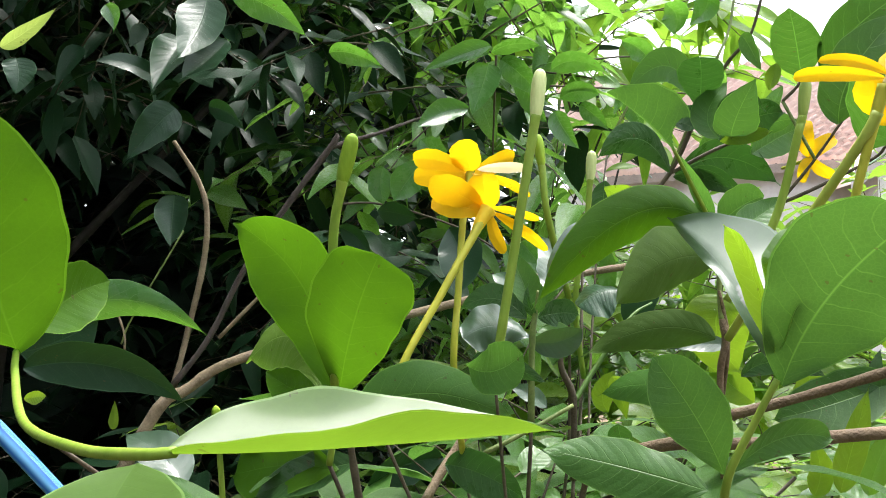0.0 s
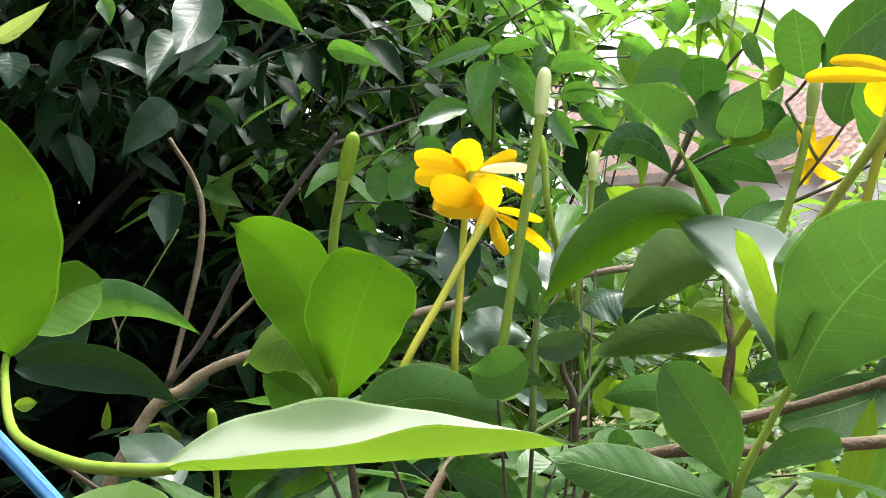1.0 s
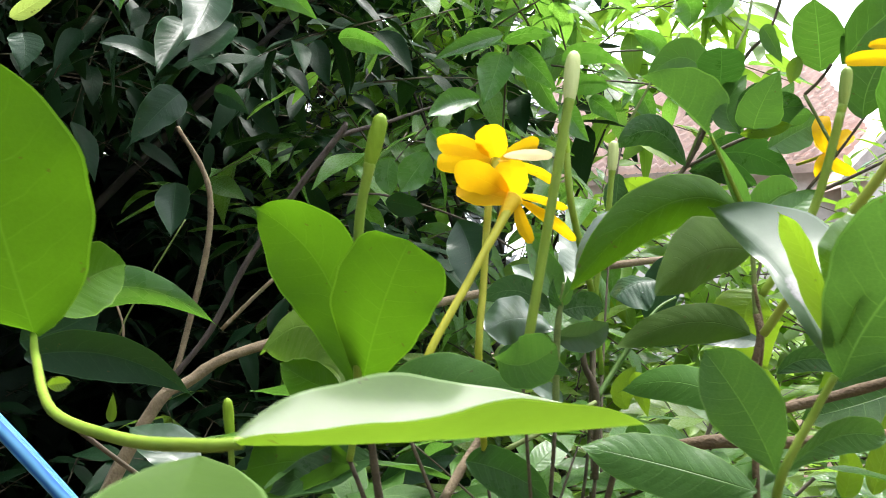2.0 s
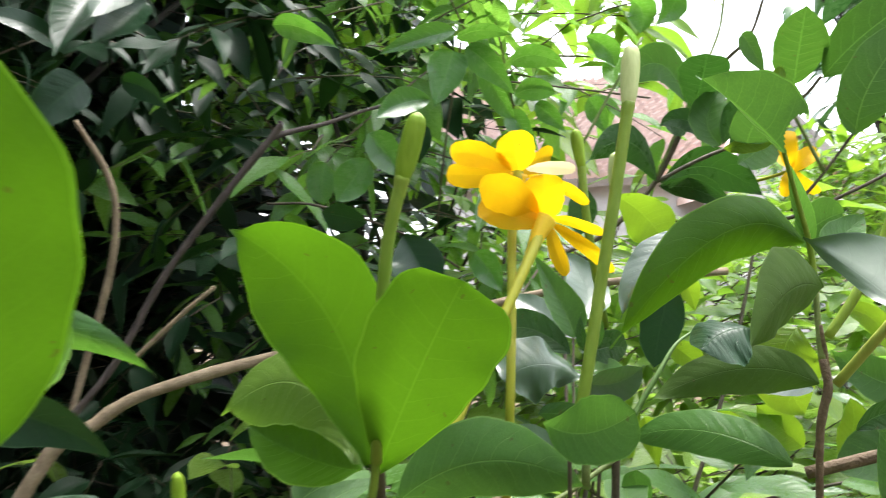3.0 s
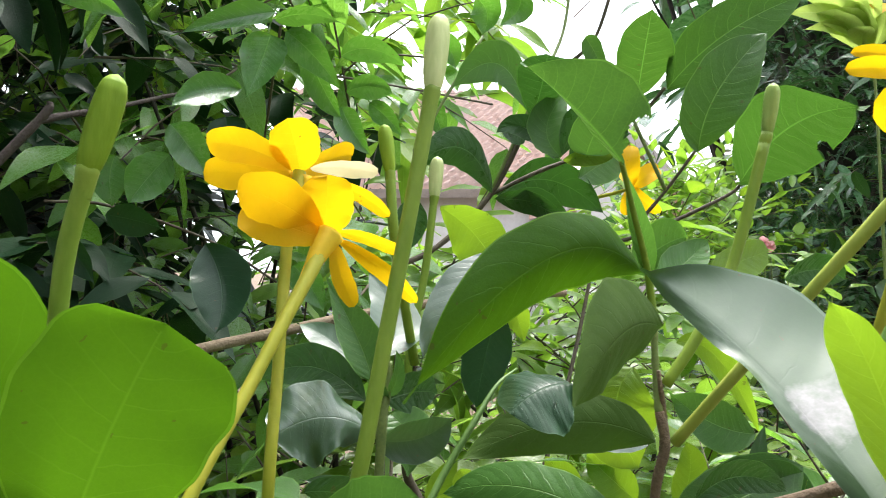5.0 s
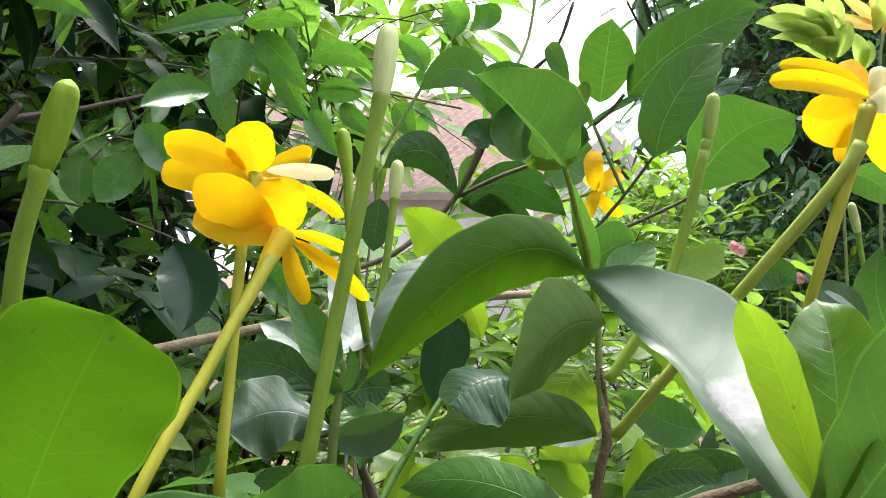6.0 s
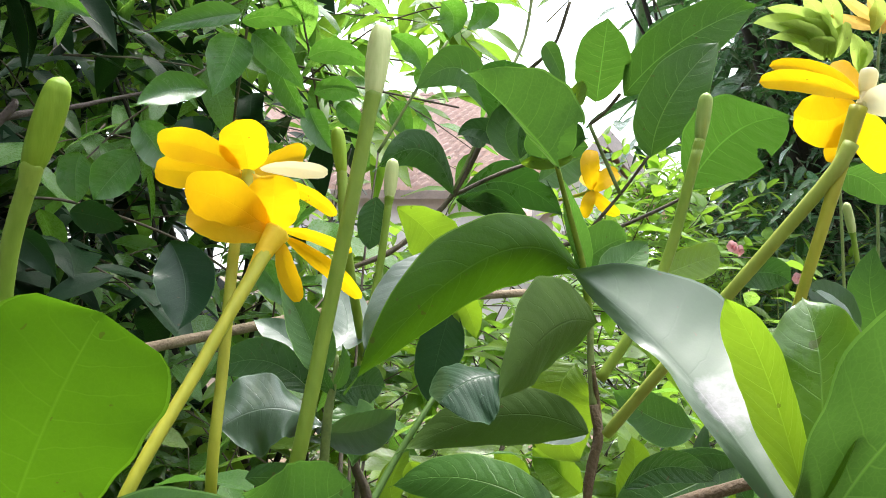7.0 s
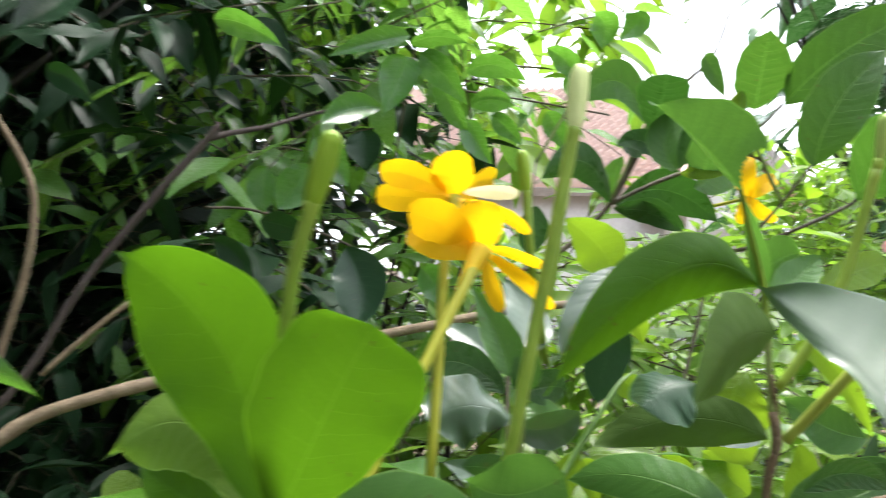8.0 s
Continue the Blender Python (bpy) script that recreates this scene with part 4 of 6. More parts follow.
# stems down to the ground
tube(gardenia, 'stem', [(0.0549, 0.6200, 0.0000), (0.0477, 0.7032, 0.8159), (0.0252, 0.6114, 0.9646), (-0.0381, 0.5731, 1.1018), (-0.0677, 0.5300, 1.2028)], (4.2, 3, 2.1, 1.65, 1.35), M_twig)
tube(gardenia, 'stem', [(0.0633, 0.6200, 0.0000), (0.1069, 0.6860, 0.8033), (0.1321, 0.6373, 0.9659), (0.1576, 0.6069, 1.0706), (0.1750, 0.5750, 1.1582)], (4.2, 3, 2.1, 1.65, 1.35), M_twig)
tube(gardenia, 'stem', [(0.0577, 0.6200, 0.0000), (0.0723, 0.6606, 0.8147), (0.0457, 0.6581, 0.9690), (0.0247, 0.6254, 1.0811), (0.0115, 0.6100, 1.1684)], (3.36, 2.4, 1.68, 1.32, 1.08), M_twig)
tube(gardenia, 'stem', [(0.0549, 0.6200, 0.0000), (0.0789, 0.6821, 0.8378), (0.0234, 0.6189, 0.9951), (-0.0027, 0.5579, 1.1218), (-0.0354, 0.5300, 1.2199)], (3.36, 2.4, 1.68, 1.32, 1.08), M_twig)
tube(gardenia, 'stem', [(0.0591, 0.6200, 0.0000), (0.0607, 0.7013, 0.8337), (0.0719, 0.6440, 0.9655), (0.0530, 0.6246, 1.1043), (0.0555, 0.6000, 1.2101)], (4.2, 3, 2.1, 1.65, 1.35), M_twig)
tube(gardenia, 'stem', [(0.0633, 0.6200, 0.0000), (0.0859, 0.6673, 0.8443), (0.0960, 0.5687, 0.9728), (0.1256, 0.4877, 1.0934), (0.1349, 0.4400, 1.1897)], (4.2, 3, 2.1, 1.65, 1.35), M_twig)
tube(gardenia, 'stem', [(0.0549, 0.6200, 0.0000), (0.0437, 0.6874, 0.8114), (0.0181, 0.6538, 0.9530), (-0.0041, 0.6198, 1.0712), (-0.0177, 0.6000, 1.1592)], (4.76, 3.4, 2.38, 1.87, 1.53), M_twig)
tube(gardenia, 'stem', [(0.0549, 0.6200, 0.0000), (0.0897, 0.6531, 0.7968), (0.0079, 0.6354, 0.9517), (-0.0243, 0.5900, 1.0805), (-0.0531, 0.5500, 1.1740)], (4.2, 3, 2.1, 1.65, 1.35), M_twig)
tube(gardenia, 'stem', [(0.0563, 0.6200, 0.0000), (0.0819, 0.6622, 0.8384), (0.0896, 0.6512, 0.9743), (0.0801, 0.6120, 1.1052), (0.0914, 0.5800, 1.1912)], (6.16, 4.4, 3.08, 2.42, 1.98), M_twig)
tube(gardenia, 'stem', [(0.0598, 0.6200, 0.0000), (0.0595, 0.6872, 0.8320), (0.0754, 0.6661, 0.9494), (0.0810, 0.6613, 1.0663), (0.0881, 0.6500, 1.1603)], (4.2, 3, 2.1, 1.65, 1.35), M_twig)
tube(gardenia, 'stem', [(0.0584, 0.6200, 0.0000), (0.0903, 0.6659, 0.8144), (0.0557, 0.6116, 0.9962), (0.0390, 0.5715, 1.1455), (0.0312, 0.5450, 1.2493)], (3.08, 2.2, 1.54, 1.2100000000000002, 0.9900000000000001), M_twig)
tube(gardenia, 'stem', [(0.0619, 0.6200, 0.0000), (0.0998, 0.7013, 0.8347), (0.0906, 0.7069, 0.9806), (0.0958, 0.7280, 1.1245), (0.1080, 0.7400, 1.2215)], (3.08, 2.2, 1.54, 1.2100000000000002, 0.9900000000000001), M_twig)
tube(gardenia, 'stem', [(0.0612, 0.6200, 0.0000), (0.1056, 0.6886, 0.8521), (0.0739, 0.6785, 1.0332), (0.0885, 0.6831, 1.1777), (0.0901, 0.6700, 1.2918)], (3.08, 2.2, 1.54, 1.2100000000000002, 0.9900000000000001), M_twig)
tube(gardenia, 'stem', [(0.0493, 0.6200, 0.0000), (0.0369, 0.6659, 0.8106), (-0.0352, 0.6509, 0.9620), (-0.0948, 0.6167, 1.0860), (-0.1545, 0.6000, 1.1594)], (2.8, 2, 1.4, 1.1, 0.9), M_twig)
tube(gardenia, 'stem', [(0.0759, 0.6200, 0.0000), (0.1081, 0.6915, 0.8618), (0.2866, 0.7405, 1.0271), (0.4582, 0.7711, 1.1703), (0.5635, 0.7800, 1.2790)], (2.8, 2, 1.4, 1.1, 0.9), M_twig)
tube(gardenia, 'stem', [(0.0430, 0.6200, 0.0000), (0.0480, 0.6249, 0.9447), (-0.0328, 0.5032, 1.0693), (-0.0726, 0.3843, 1.1888), (-0.1140, 0.2900, 1.2752)], (2.2399999999999998, 1.6, 1.1199999999999999, 0.8800000000000001, 0.7200000000000001), M_twig)
tube(gardenia, 'stem', [(0.0619, 0.6200, 0.0000), (0.1014, 0.7071, 0.8810), (0.1074, 0.7999, 1.0556), (0.1241, 0.8864, 1.2279), (0.1335, 0.9300, 1.3407)], (4.2, 3, 2.1, 1.65, 1.35), M_twig)
tube(gardenia, 'stem', [(0.0689, 0.6200, 0.0000), (0.1025, 0.7263, 0.8473), (0.1671, 0.7802, 1.0553), (0.2453, 0.8182, 1.2410), (0.2895, 0.8500, 1.3642)], (4.2, 3, 2.1, 1.65, 1.35), M_twig)
tube(gardenia, 'stem', [(0.2273, 0.9330, 1.4096), (0.2772, 0.9200, 1.5283)], (2, 2), M_gtwig)
tube(gardenia, 'stem', [(0.3396, 0.8300, 1.4096), (0.3150, 0.8400, 1.4671)], (1.6, 1.6), M_gtwig)
tube(gardenia, 'stem', [(0.0647, 0.6200, 0.0000), (0.1175, 0.7323, 0.9061), (0.1240, 0.8513, 1.1186), (0.1501, 0.9468, 1.3236), (0.1743, 1.0000, 1.4544)], (2.8, 2, 1.4, 1.1, 0.9), M_twig)
leaf(gardenia, (0.2285, 0.6800, 1.2095), (0.2113, 0.6800, 1.2237), (0.1945, 0.6800, 1.2391), (0.717, 0.014, 0.697), 0.0243, M_y, 'ellip', 0.2)
leaf(gardenia, (0.2943, 0.6600, 1.2496), (0.2648, 0.6600, 1.2571), (0.2360, 0.6600, 1.2757), (0.533, 0.121, 0.838), 0.0294, M_g, 'ellip', 0.2)
leaf(gardenia, (0.1873, 0.6000, 1.2611), (0.1658, 0.6000, 1.2626), (0.1432, 0.6000, 1.2590), (0.106, 0.509, 0.854), 0.0129, M_s, 'lance', 0.2)
leaf(gardenia, (0.2656, 0.7000, 1.1936), (0.2773, 0.7000, 1.2160), (0.2746, 0.7000, 1.2393), (0.945, -0.236, -0.225), 0.0221, M_y, 'ellip', 0.2)
leaf(gardenia, (0.3309, 0.7000, 1.1951), (0.3280, 0.7000, 1.2247), (0.3349, 0.7000, 1.2503), (0.887, -0.453, -0.091), 0.0144, M_s, 'lance', 0.2)
leaf(gardenia, (0.1987, 0.7200, 1.1921), (0.2001, 0.7200, 1.2114), (0.1861, 0.7200, 1.2296), (0.953, -0.158, 0.258), 0.0222, M_y, 'ellip', 0.2)
leaf(gardenia, (0.3342, 0.6600, 1.2003), (0.3172, 0.6600, 1.2200), (0.2848, 0.6600, 1.2315), (0.622, -0.044, 0.781), 0.0225, M_d, 'ellip', 0.2)
leaf(gardenia, (0.1250, 0.7200, 1.1966), (0.1210, 0.7200, 1.2119), (0.1327, 0.7200, 1.2316), (0.960, -0.143, -0.242), 0.0176, M_y, 'ellip', 0.2)
leaf(gardenia, (0.1262, 0.7000, 1.2283), (0.1316, 0.7000, 1.2133), (0.1373, 0.7000, 1.1875), (-0.914, 0.291, -0.283), 0.0152, M_y, 'lance', 0.3)
leaf(gardenia, (0.1564, 0.6600, 1.1458), (0.1507, 0.6600, 1.1658), (0.1458, 0.6600, 1.1859), (0.978, 0.023, 0.207), 0.0129, M_y, 'lance', 0.3)
leaf(gardenia, (0.2568, 0.6000, 1.1635), (0.2673, 0.6000, 1.1993), (0.2793, 0.6000, 1.2387), (0.913, -0.290, -0.288), 0.0190, M_y, 'lance', 0.3)
leaf(gardenia, (0.2553, 0.6400, 1.1497), (0.2602, 0.6400, 1.1709), (0.2522, 0.6400, 1.1960), (0.978, -0.207, 0.019), 0.0175, M_y, 'lance', 0.3)
leaf(gardenia, (0.2838, 0.6200, 1.1557), (0.2935, 0.6200, 1.1835), (0.3104, 0.6200, 1.2095), (0.848, -0.322, -0.421), 0.0191, M_young, 'lance', 0.3)
leaf(gardenia, (0.0774, 0.7500, 1.1957), (0.0603, 0.7500, 1.2083), (0.0418, 0.7500, 1.2144), (0.430, 0.595, 0.679), 0.0171, M_s, 'lance', 0.2)
leaf(gardenia, (0.3278, 0.6600, 1.2292), (0.2803, 0.6600, 1.2115), (0.2327, 0.6600, 1.1997), (-0.172, 0.517, 0.838), 0.0451, M_g2, 'ellip', 0.2)
leaf(gardenia, (0.1857, 0.8000, 1.2655), (0.2004, 0.8000, 1.2579), (0.2222, 0.8000, 1.2380), (-0.550, 0.244, -0.799), 0.0208, M_y, 'ellip', 0.3)
drops(wet_leaf, 9, 4)
drops(wet_leaf_two, 4, 5)

# ---- the dark glossy shrub behind it ----
dark_shrub = thing("laurel_shrub", (-0.5, 1.4, 0), "dense dark green shrub with glossy pointed leaves", "shrub")
leaf(dark_shrub, (-0.3298, 0.9500, 1.5306), (-0.3575, 0.9200, 1.5464), (-0.3905, 0.9000, 1.5425), (0.015, 0.407, 0.913), 0.0251, M_b, 'lance', 0.2)
leaf(dark_shrub, (-0.2762, 0.9500, 1.6262), (-0.2771, 0.9163, 1.5767), (-0.2847, 0.8607, 1.5281), (-0.858, -0.074, 0.509), 0.0528, M_b, 'lance', 0.3)
leaf(dark_shrub, (-0.3046, 0.9500, 1.5769), (-0.3096, 0.9226, 1.5499), (-0.3144, 0.8788, 1.5010), (-0.820, 0.174, 0.546), 0.0442, M_b, 'ovate', 0.42)
leaf(dark_shrub, (-0.2545, 0.9500, 1.5759), (-0.2698, 0.9290, 1.5492), (-0.2895, 0.8973, 1.5211), (-0.629, 0.298, 0.718), 0.0400, M_b, 'ellip', 0.5)
leaf(dark_shrub, (-0.2954, 0.9000, 1.4907), (-0.3152, 0.8868, 1.4669), (-0.3419, 0.8749, 1.4300), (-0.724, -0.132, 0.677), 0.0396, M_b, 'ovate', 0.3, label='dark glossy pointed leaf hanging from a bare stem')
leaf(dark_shrub, (-0.2766, 0.9500, 1.5016), (-0.2486, 0.9346, 1.4899), (-0.2244, 0.9147, 1.4634), (-0.665, 0.447, -0.598), 0.0229, M_b, 'lance', 0.42)
leaf(dark_shrub, (-0.2961, 0.6200, 1.2800), (-0.2310, 0.6300, 1.2986), (-0.1734, 0.6600, 1.2602), (-0.199, 0.075, -0.977), 0.0290, M_m, 'lance', -0.35, label='arching green leaf with a drawn-out tip')
leaf(dark_shrub, (-0.3269, 0.6600, 1.2471), (-0.2616, 0.6792, 1.2435), (-0.2042, 0.6977, 1.2021), (-0.369, 0.013, -0.929), 0.0384, M_b, 'lance', 0.3, label='arching dark green leaf with a drawn-out tip')
leaf(dark_shrub, (-0.3810, 0.7500, 1.2505), (-0.3520, 0.7600, 1.2590), (-0.3219, 0.7800, 1.2771), (0.272, 0.267, -0.924), 0.0516, M_b, 'ellip', 0.1)
leaf(dark_shrub, (-0.3552, 1.0500, 1.4129), (-0.3553, 1.0404, 1.3785), (-0.3518, 1.0225, 1.3442), (-0.975, -0.192, 0.108), 0.0431, M_b, 'ovate', 0.5)
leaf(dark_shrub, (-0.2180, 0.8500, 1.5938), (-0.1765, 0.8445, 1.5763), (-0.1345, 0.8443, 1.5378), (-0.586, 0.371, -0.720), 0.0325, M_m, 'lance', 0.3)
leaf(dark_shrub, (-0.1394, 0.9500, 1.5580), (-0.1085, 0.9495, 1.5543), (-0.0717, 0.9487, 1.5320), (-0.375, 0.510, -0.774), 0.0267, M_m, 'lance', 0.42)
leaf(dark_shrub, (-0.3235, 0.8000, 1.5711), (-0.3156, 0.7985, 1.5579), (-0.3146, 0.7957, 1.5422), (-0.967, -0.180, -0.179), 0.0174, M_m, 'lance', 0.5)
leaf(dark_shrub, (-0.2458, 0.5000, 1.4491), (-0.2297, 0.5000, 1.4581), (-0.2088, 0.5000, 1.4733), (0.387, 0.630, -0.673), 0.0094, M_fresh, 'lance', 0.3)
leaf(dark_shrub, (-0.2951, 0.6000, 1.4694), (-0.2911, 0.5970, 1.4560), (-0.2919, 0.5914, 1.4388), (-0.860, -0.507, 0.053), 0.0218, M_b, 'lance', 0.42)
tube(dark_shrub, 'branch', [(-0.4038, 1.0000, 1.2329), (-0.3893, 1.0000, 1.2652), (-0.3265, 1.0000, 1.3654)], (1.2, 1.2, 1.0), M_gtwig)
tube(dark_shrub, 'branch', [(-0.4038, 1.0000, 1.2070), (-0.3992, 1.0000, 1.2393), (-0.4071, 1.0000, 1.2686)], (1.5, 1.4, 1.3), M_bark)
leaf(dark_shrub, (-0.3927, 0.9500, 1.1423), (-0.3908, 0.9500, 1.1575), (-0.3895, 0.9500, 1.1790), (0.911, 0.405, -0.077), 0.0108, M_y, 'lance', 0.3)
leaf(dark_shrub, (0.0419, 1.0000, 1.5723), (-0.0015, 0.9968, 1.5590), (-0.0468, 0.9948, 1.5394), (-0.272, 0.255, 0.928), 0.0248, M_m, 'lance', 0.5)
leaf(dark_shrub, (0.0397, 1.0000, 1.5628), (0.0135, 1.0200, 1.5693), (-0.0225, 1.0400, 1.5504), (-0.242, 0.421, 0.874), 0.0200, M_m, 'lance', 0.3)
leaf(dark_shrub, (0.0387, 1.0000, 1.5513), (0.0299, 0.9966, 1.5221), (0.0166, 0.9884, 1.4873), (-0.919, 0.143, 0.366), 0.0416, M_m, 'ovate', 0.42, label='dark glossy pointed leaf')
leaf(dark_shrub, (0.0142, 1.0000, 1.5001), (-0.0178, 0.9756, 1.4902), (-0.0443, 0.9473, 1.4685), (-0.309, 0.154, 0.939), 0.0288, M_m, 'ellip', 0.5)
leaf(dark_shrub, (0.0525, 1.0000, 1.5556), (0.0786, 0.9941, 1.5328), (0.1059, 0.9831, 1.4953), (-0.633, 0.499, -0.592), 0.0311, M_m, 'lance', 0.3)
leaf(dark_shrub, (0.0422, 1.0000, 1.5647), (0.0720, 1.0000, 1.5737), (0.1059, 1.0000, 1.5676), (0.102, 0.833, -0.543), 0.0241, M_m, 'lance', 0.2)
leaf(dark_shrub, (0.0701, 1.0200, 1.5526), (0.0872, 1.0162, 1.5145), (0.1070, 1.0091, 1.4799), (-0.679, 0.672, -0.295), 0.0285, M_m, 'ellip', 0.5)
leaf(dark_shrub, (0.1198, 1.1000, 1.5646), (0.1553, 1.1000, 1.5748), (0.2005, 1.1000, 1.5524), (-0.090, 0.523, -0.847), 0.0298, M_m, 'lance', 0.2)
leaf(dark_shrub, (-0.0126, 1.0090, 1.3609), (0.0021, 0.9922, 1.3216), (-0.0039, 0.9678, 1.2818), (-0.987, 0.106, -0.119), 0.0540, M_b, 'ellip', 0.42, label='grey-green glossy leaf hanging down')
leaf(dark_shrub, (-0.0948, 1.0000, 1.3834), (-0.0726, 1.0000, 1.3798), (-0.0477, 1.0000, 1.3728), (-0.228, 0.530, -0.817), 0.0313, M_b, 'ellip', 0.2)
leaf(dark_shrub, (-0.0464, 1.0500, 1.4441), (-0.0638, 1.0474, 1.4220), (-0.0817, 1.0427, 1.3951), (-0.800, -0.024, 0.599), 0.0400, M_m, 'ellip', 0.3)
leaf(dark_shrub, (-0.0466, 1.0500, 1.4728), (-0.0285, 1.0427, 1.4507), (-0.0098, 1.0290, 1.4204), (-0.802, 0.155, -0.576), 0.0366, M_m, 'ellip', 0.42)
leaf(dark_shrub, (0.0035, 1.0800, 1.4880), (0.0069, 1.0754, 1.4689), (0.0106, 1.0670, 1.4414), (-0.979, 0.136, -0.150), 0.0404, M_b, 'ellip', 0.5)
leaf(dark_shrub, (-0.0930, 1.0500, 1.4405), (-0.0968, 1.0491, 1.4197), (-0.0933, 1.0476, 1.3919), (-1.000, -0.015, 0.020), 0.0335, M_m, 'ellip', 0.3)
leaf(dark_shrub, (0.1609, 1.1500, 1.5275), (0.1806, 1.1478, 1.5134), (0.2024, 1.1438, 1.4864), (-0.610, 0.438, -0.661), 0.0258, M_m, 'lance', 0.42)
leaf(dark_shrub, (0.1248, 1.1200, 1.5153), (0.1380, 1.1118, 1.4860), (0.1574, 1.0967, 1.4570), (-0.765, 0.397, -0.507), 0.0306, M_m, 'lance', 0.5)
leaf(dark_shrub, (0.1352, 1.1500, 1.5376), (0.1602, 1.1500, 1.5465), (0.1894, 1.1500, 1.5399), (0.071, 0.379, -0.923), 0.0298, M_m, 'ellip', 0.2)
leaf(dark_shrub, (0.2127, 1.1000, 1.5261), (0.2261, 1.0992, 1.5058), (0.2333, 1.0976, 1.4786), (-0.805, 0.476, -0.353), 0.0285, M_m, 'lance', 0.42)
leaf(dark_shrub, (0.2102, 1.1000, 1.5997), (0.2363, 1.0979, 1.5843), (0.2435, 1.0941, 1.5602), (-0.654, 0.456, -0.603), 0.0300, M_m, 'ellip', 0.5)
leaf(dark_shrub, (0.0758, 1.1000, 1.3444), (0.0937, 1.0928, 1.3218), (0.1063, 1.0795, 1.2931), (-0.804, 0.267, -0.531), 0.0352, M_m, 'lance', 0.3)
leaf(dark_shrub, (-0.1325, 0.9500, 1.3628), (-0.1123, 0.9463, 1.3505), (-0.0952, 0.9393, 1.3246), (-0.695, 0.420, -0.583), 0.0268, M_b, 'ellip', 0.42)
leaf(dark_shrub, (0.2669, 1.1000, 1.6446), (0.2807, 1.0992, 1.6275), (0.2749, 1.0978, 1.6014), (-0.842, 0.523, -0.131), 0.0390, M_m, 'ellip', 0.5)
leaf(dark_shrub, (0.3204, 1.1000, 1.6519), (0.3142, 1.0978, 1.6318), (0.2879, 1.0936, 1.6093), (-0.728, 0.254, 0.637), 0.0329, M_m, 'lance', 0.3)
tube(dark_shrub, 'branch', [(-0.1588, 1.1000, 1.3998), (-0.1007, 1.1000, 1.3978), (-0.0072, 1.1000, 1.3668), (0.0596, 1.1000, 1.3267)], (1.6, 1.5, 1.4, 1.2), M_twig)
tube(dark_shrub, 'branch', [(0.1221, 1.1500, 1.5551), (0.1924, 1.1500, 1.5498), (0.3081, 1.1500, 1.5383)], (1.4, 1.3, 1.2), M_twig)
tube(dark_shrub, 'branch', [(0.0473, 1.0000, 1.5602), (0.0431, 1.1000, 1.4692), (0.0387, 1.1500, 1.3735)], (1.4, 1.3, 1.2), M_twig)

# ---- house behind the garden ----
ROOF = ((1.1177, 10.2000, 2.3075), (4.8166, 9.6000, 2.4346), (1.2128, 12.6000, 4.0252))  # eave left, eave right, ridge left
GABLE = ((4.8490, 9.0000, 3.0129), (5.7006, 9.0000, 2.2503), (4.0815, 9.0000, 2.2071))  # wing apex, right foot, left foot

# ---- small plants and things further off ----
sprig = thing("croton_shrub", (1.0500, 1.3000, 0.0000), "yellow-green croton shoots with narrow upright leaves", "shrub")
leaf(sprig, (0.9976, 1.3000, 1.7193), (0.9087, 1.2770, 1.7467), (0.8198, 1.2700, 1.7378), (0.437, -0.126, 0.891), 0.0359, M_fresh, 'ellip', 0.3, wave=0.04)
leaf(sprig, (1.0032, 1.3000, 1.7339), (0.9239, 1.2770, 1.7662), (0.8445, 1.2700, 1.7656), (-0.047, -0.791, 0.610), 0.0335, M_fresh, 'ellip', 0.3, wave=0.04)
leaf(sprig, (0.9897, 1.3000, 1.7081), (0.9290, 1.2770, 1.7399), (0.8684, 1.2700, 1.7457), (0.051, -0.839, 0.543), 0.0431, M_fresh, 'ellip', 0.3, wave=0.04)
leaf(sprig, (1.0033, 1.3000, 1.7246), (0.9593, 1.2770, 1.7714), (0.9152, 1.2700, 1.7948), (0.236, -0.932, 0.274), 0.0335, M_fresh, 'ellip', 0.3, wave=0.04)
leaf(sprig, (1.0123, 1.3000, 1.7425), (0.9859, 1.2770, 1.7822), (0.9595, 1.2700, 1.8045), (0.314, -0.946, 0.083), 0.0323, M_fresh, 'ellip', 0.3, wave=0.04)
leaf(sprig, (1.0152, 1.3000, 1.7147), (1.0093, 1.2770, 1.7456), (1.0034, 1.2700, 1.7647), (0.383, -0.876, -0.294), 0.0323, M_fresh, 'ellip', 0.3, wave=0.04)
leaf(sprig, (0.9710, 1.3000, 1.7246), (0.9093, 1.2770, 1.7333), (0.8477, 1.2700, 1.7166), (-0.254, -0.631, 0.733), 0.0216, M_fresh, 'ellip', 0.3, wave=0.04)
leaf(sprig, (0.9986, 1.3000, 1.7278), (0.9496, 1.2770, 1.7521), (0.9007, 1.2700, 1.7552), (0.062, -0.854, 0.516), 0.0311, M_fresh, 'ellip', 0.3, wave=0.04)
leaf(sprig, (1.0035, 1.3000, 1.7134), (0.9656, 1.2770, 1.7271), (0.9276, 1.2700, 1.7244), (0.020, -0.825, 0.565), 0.0335, M_fresh, 'ellip', 0.3, wave=0.04)
leaf(sprig, (1.0060, 1.3000, 1.7080), (0.9730, 1.2770, 1.7502), (0.9400, 1.2700, 1.7729), (0.285, -0.942, 0.179), 0.0311, M_fresh, 'ellip', 0.3, wave=0.04)
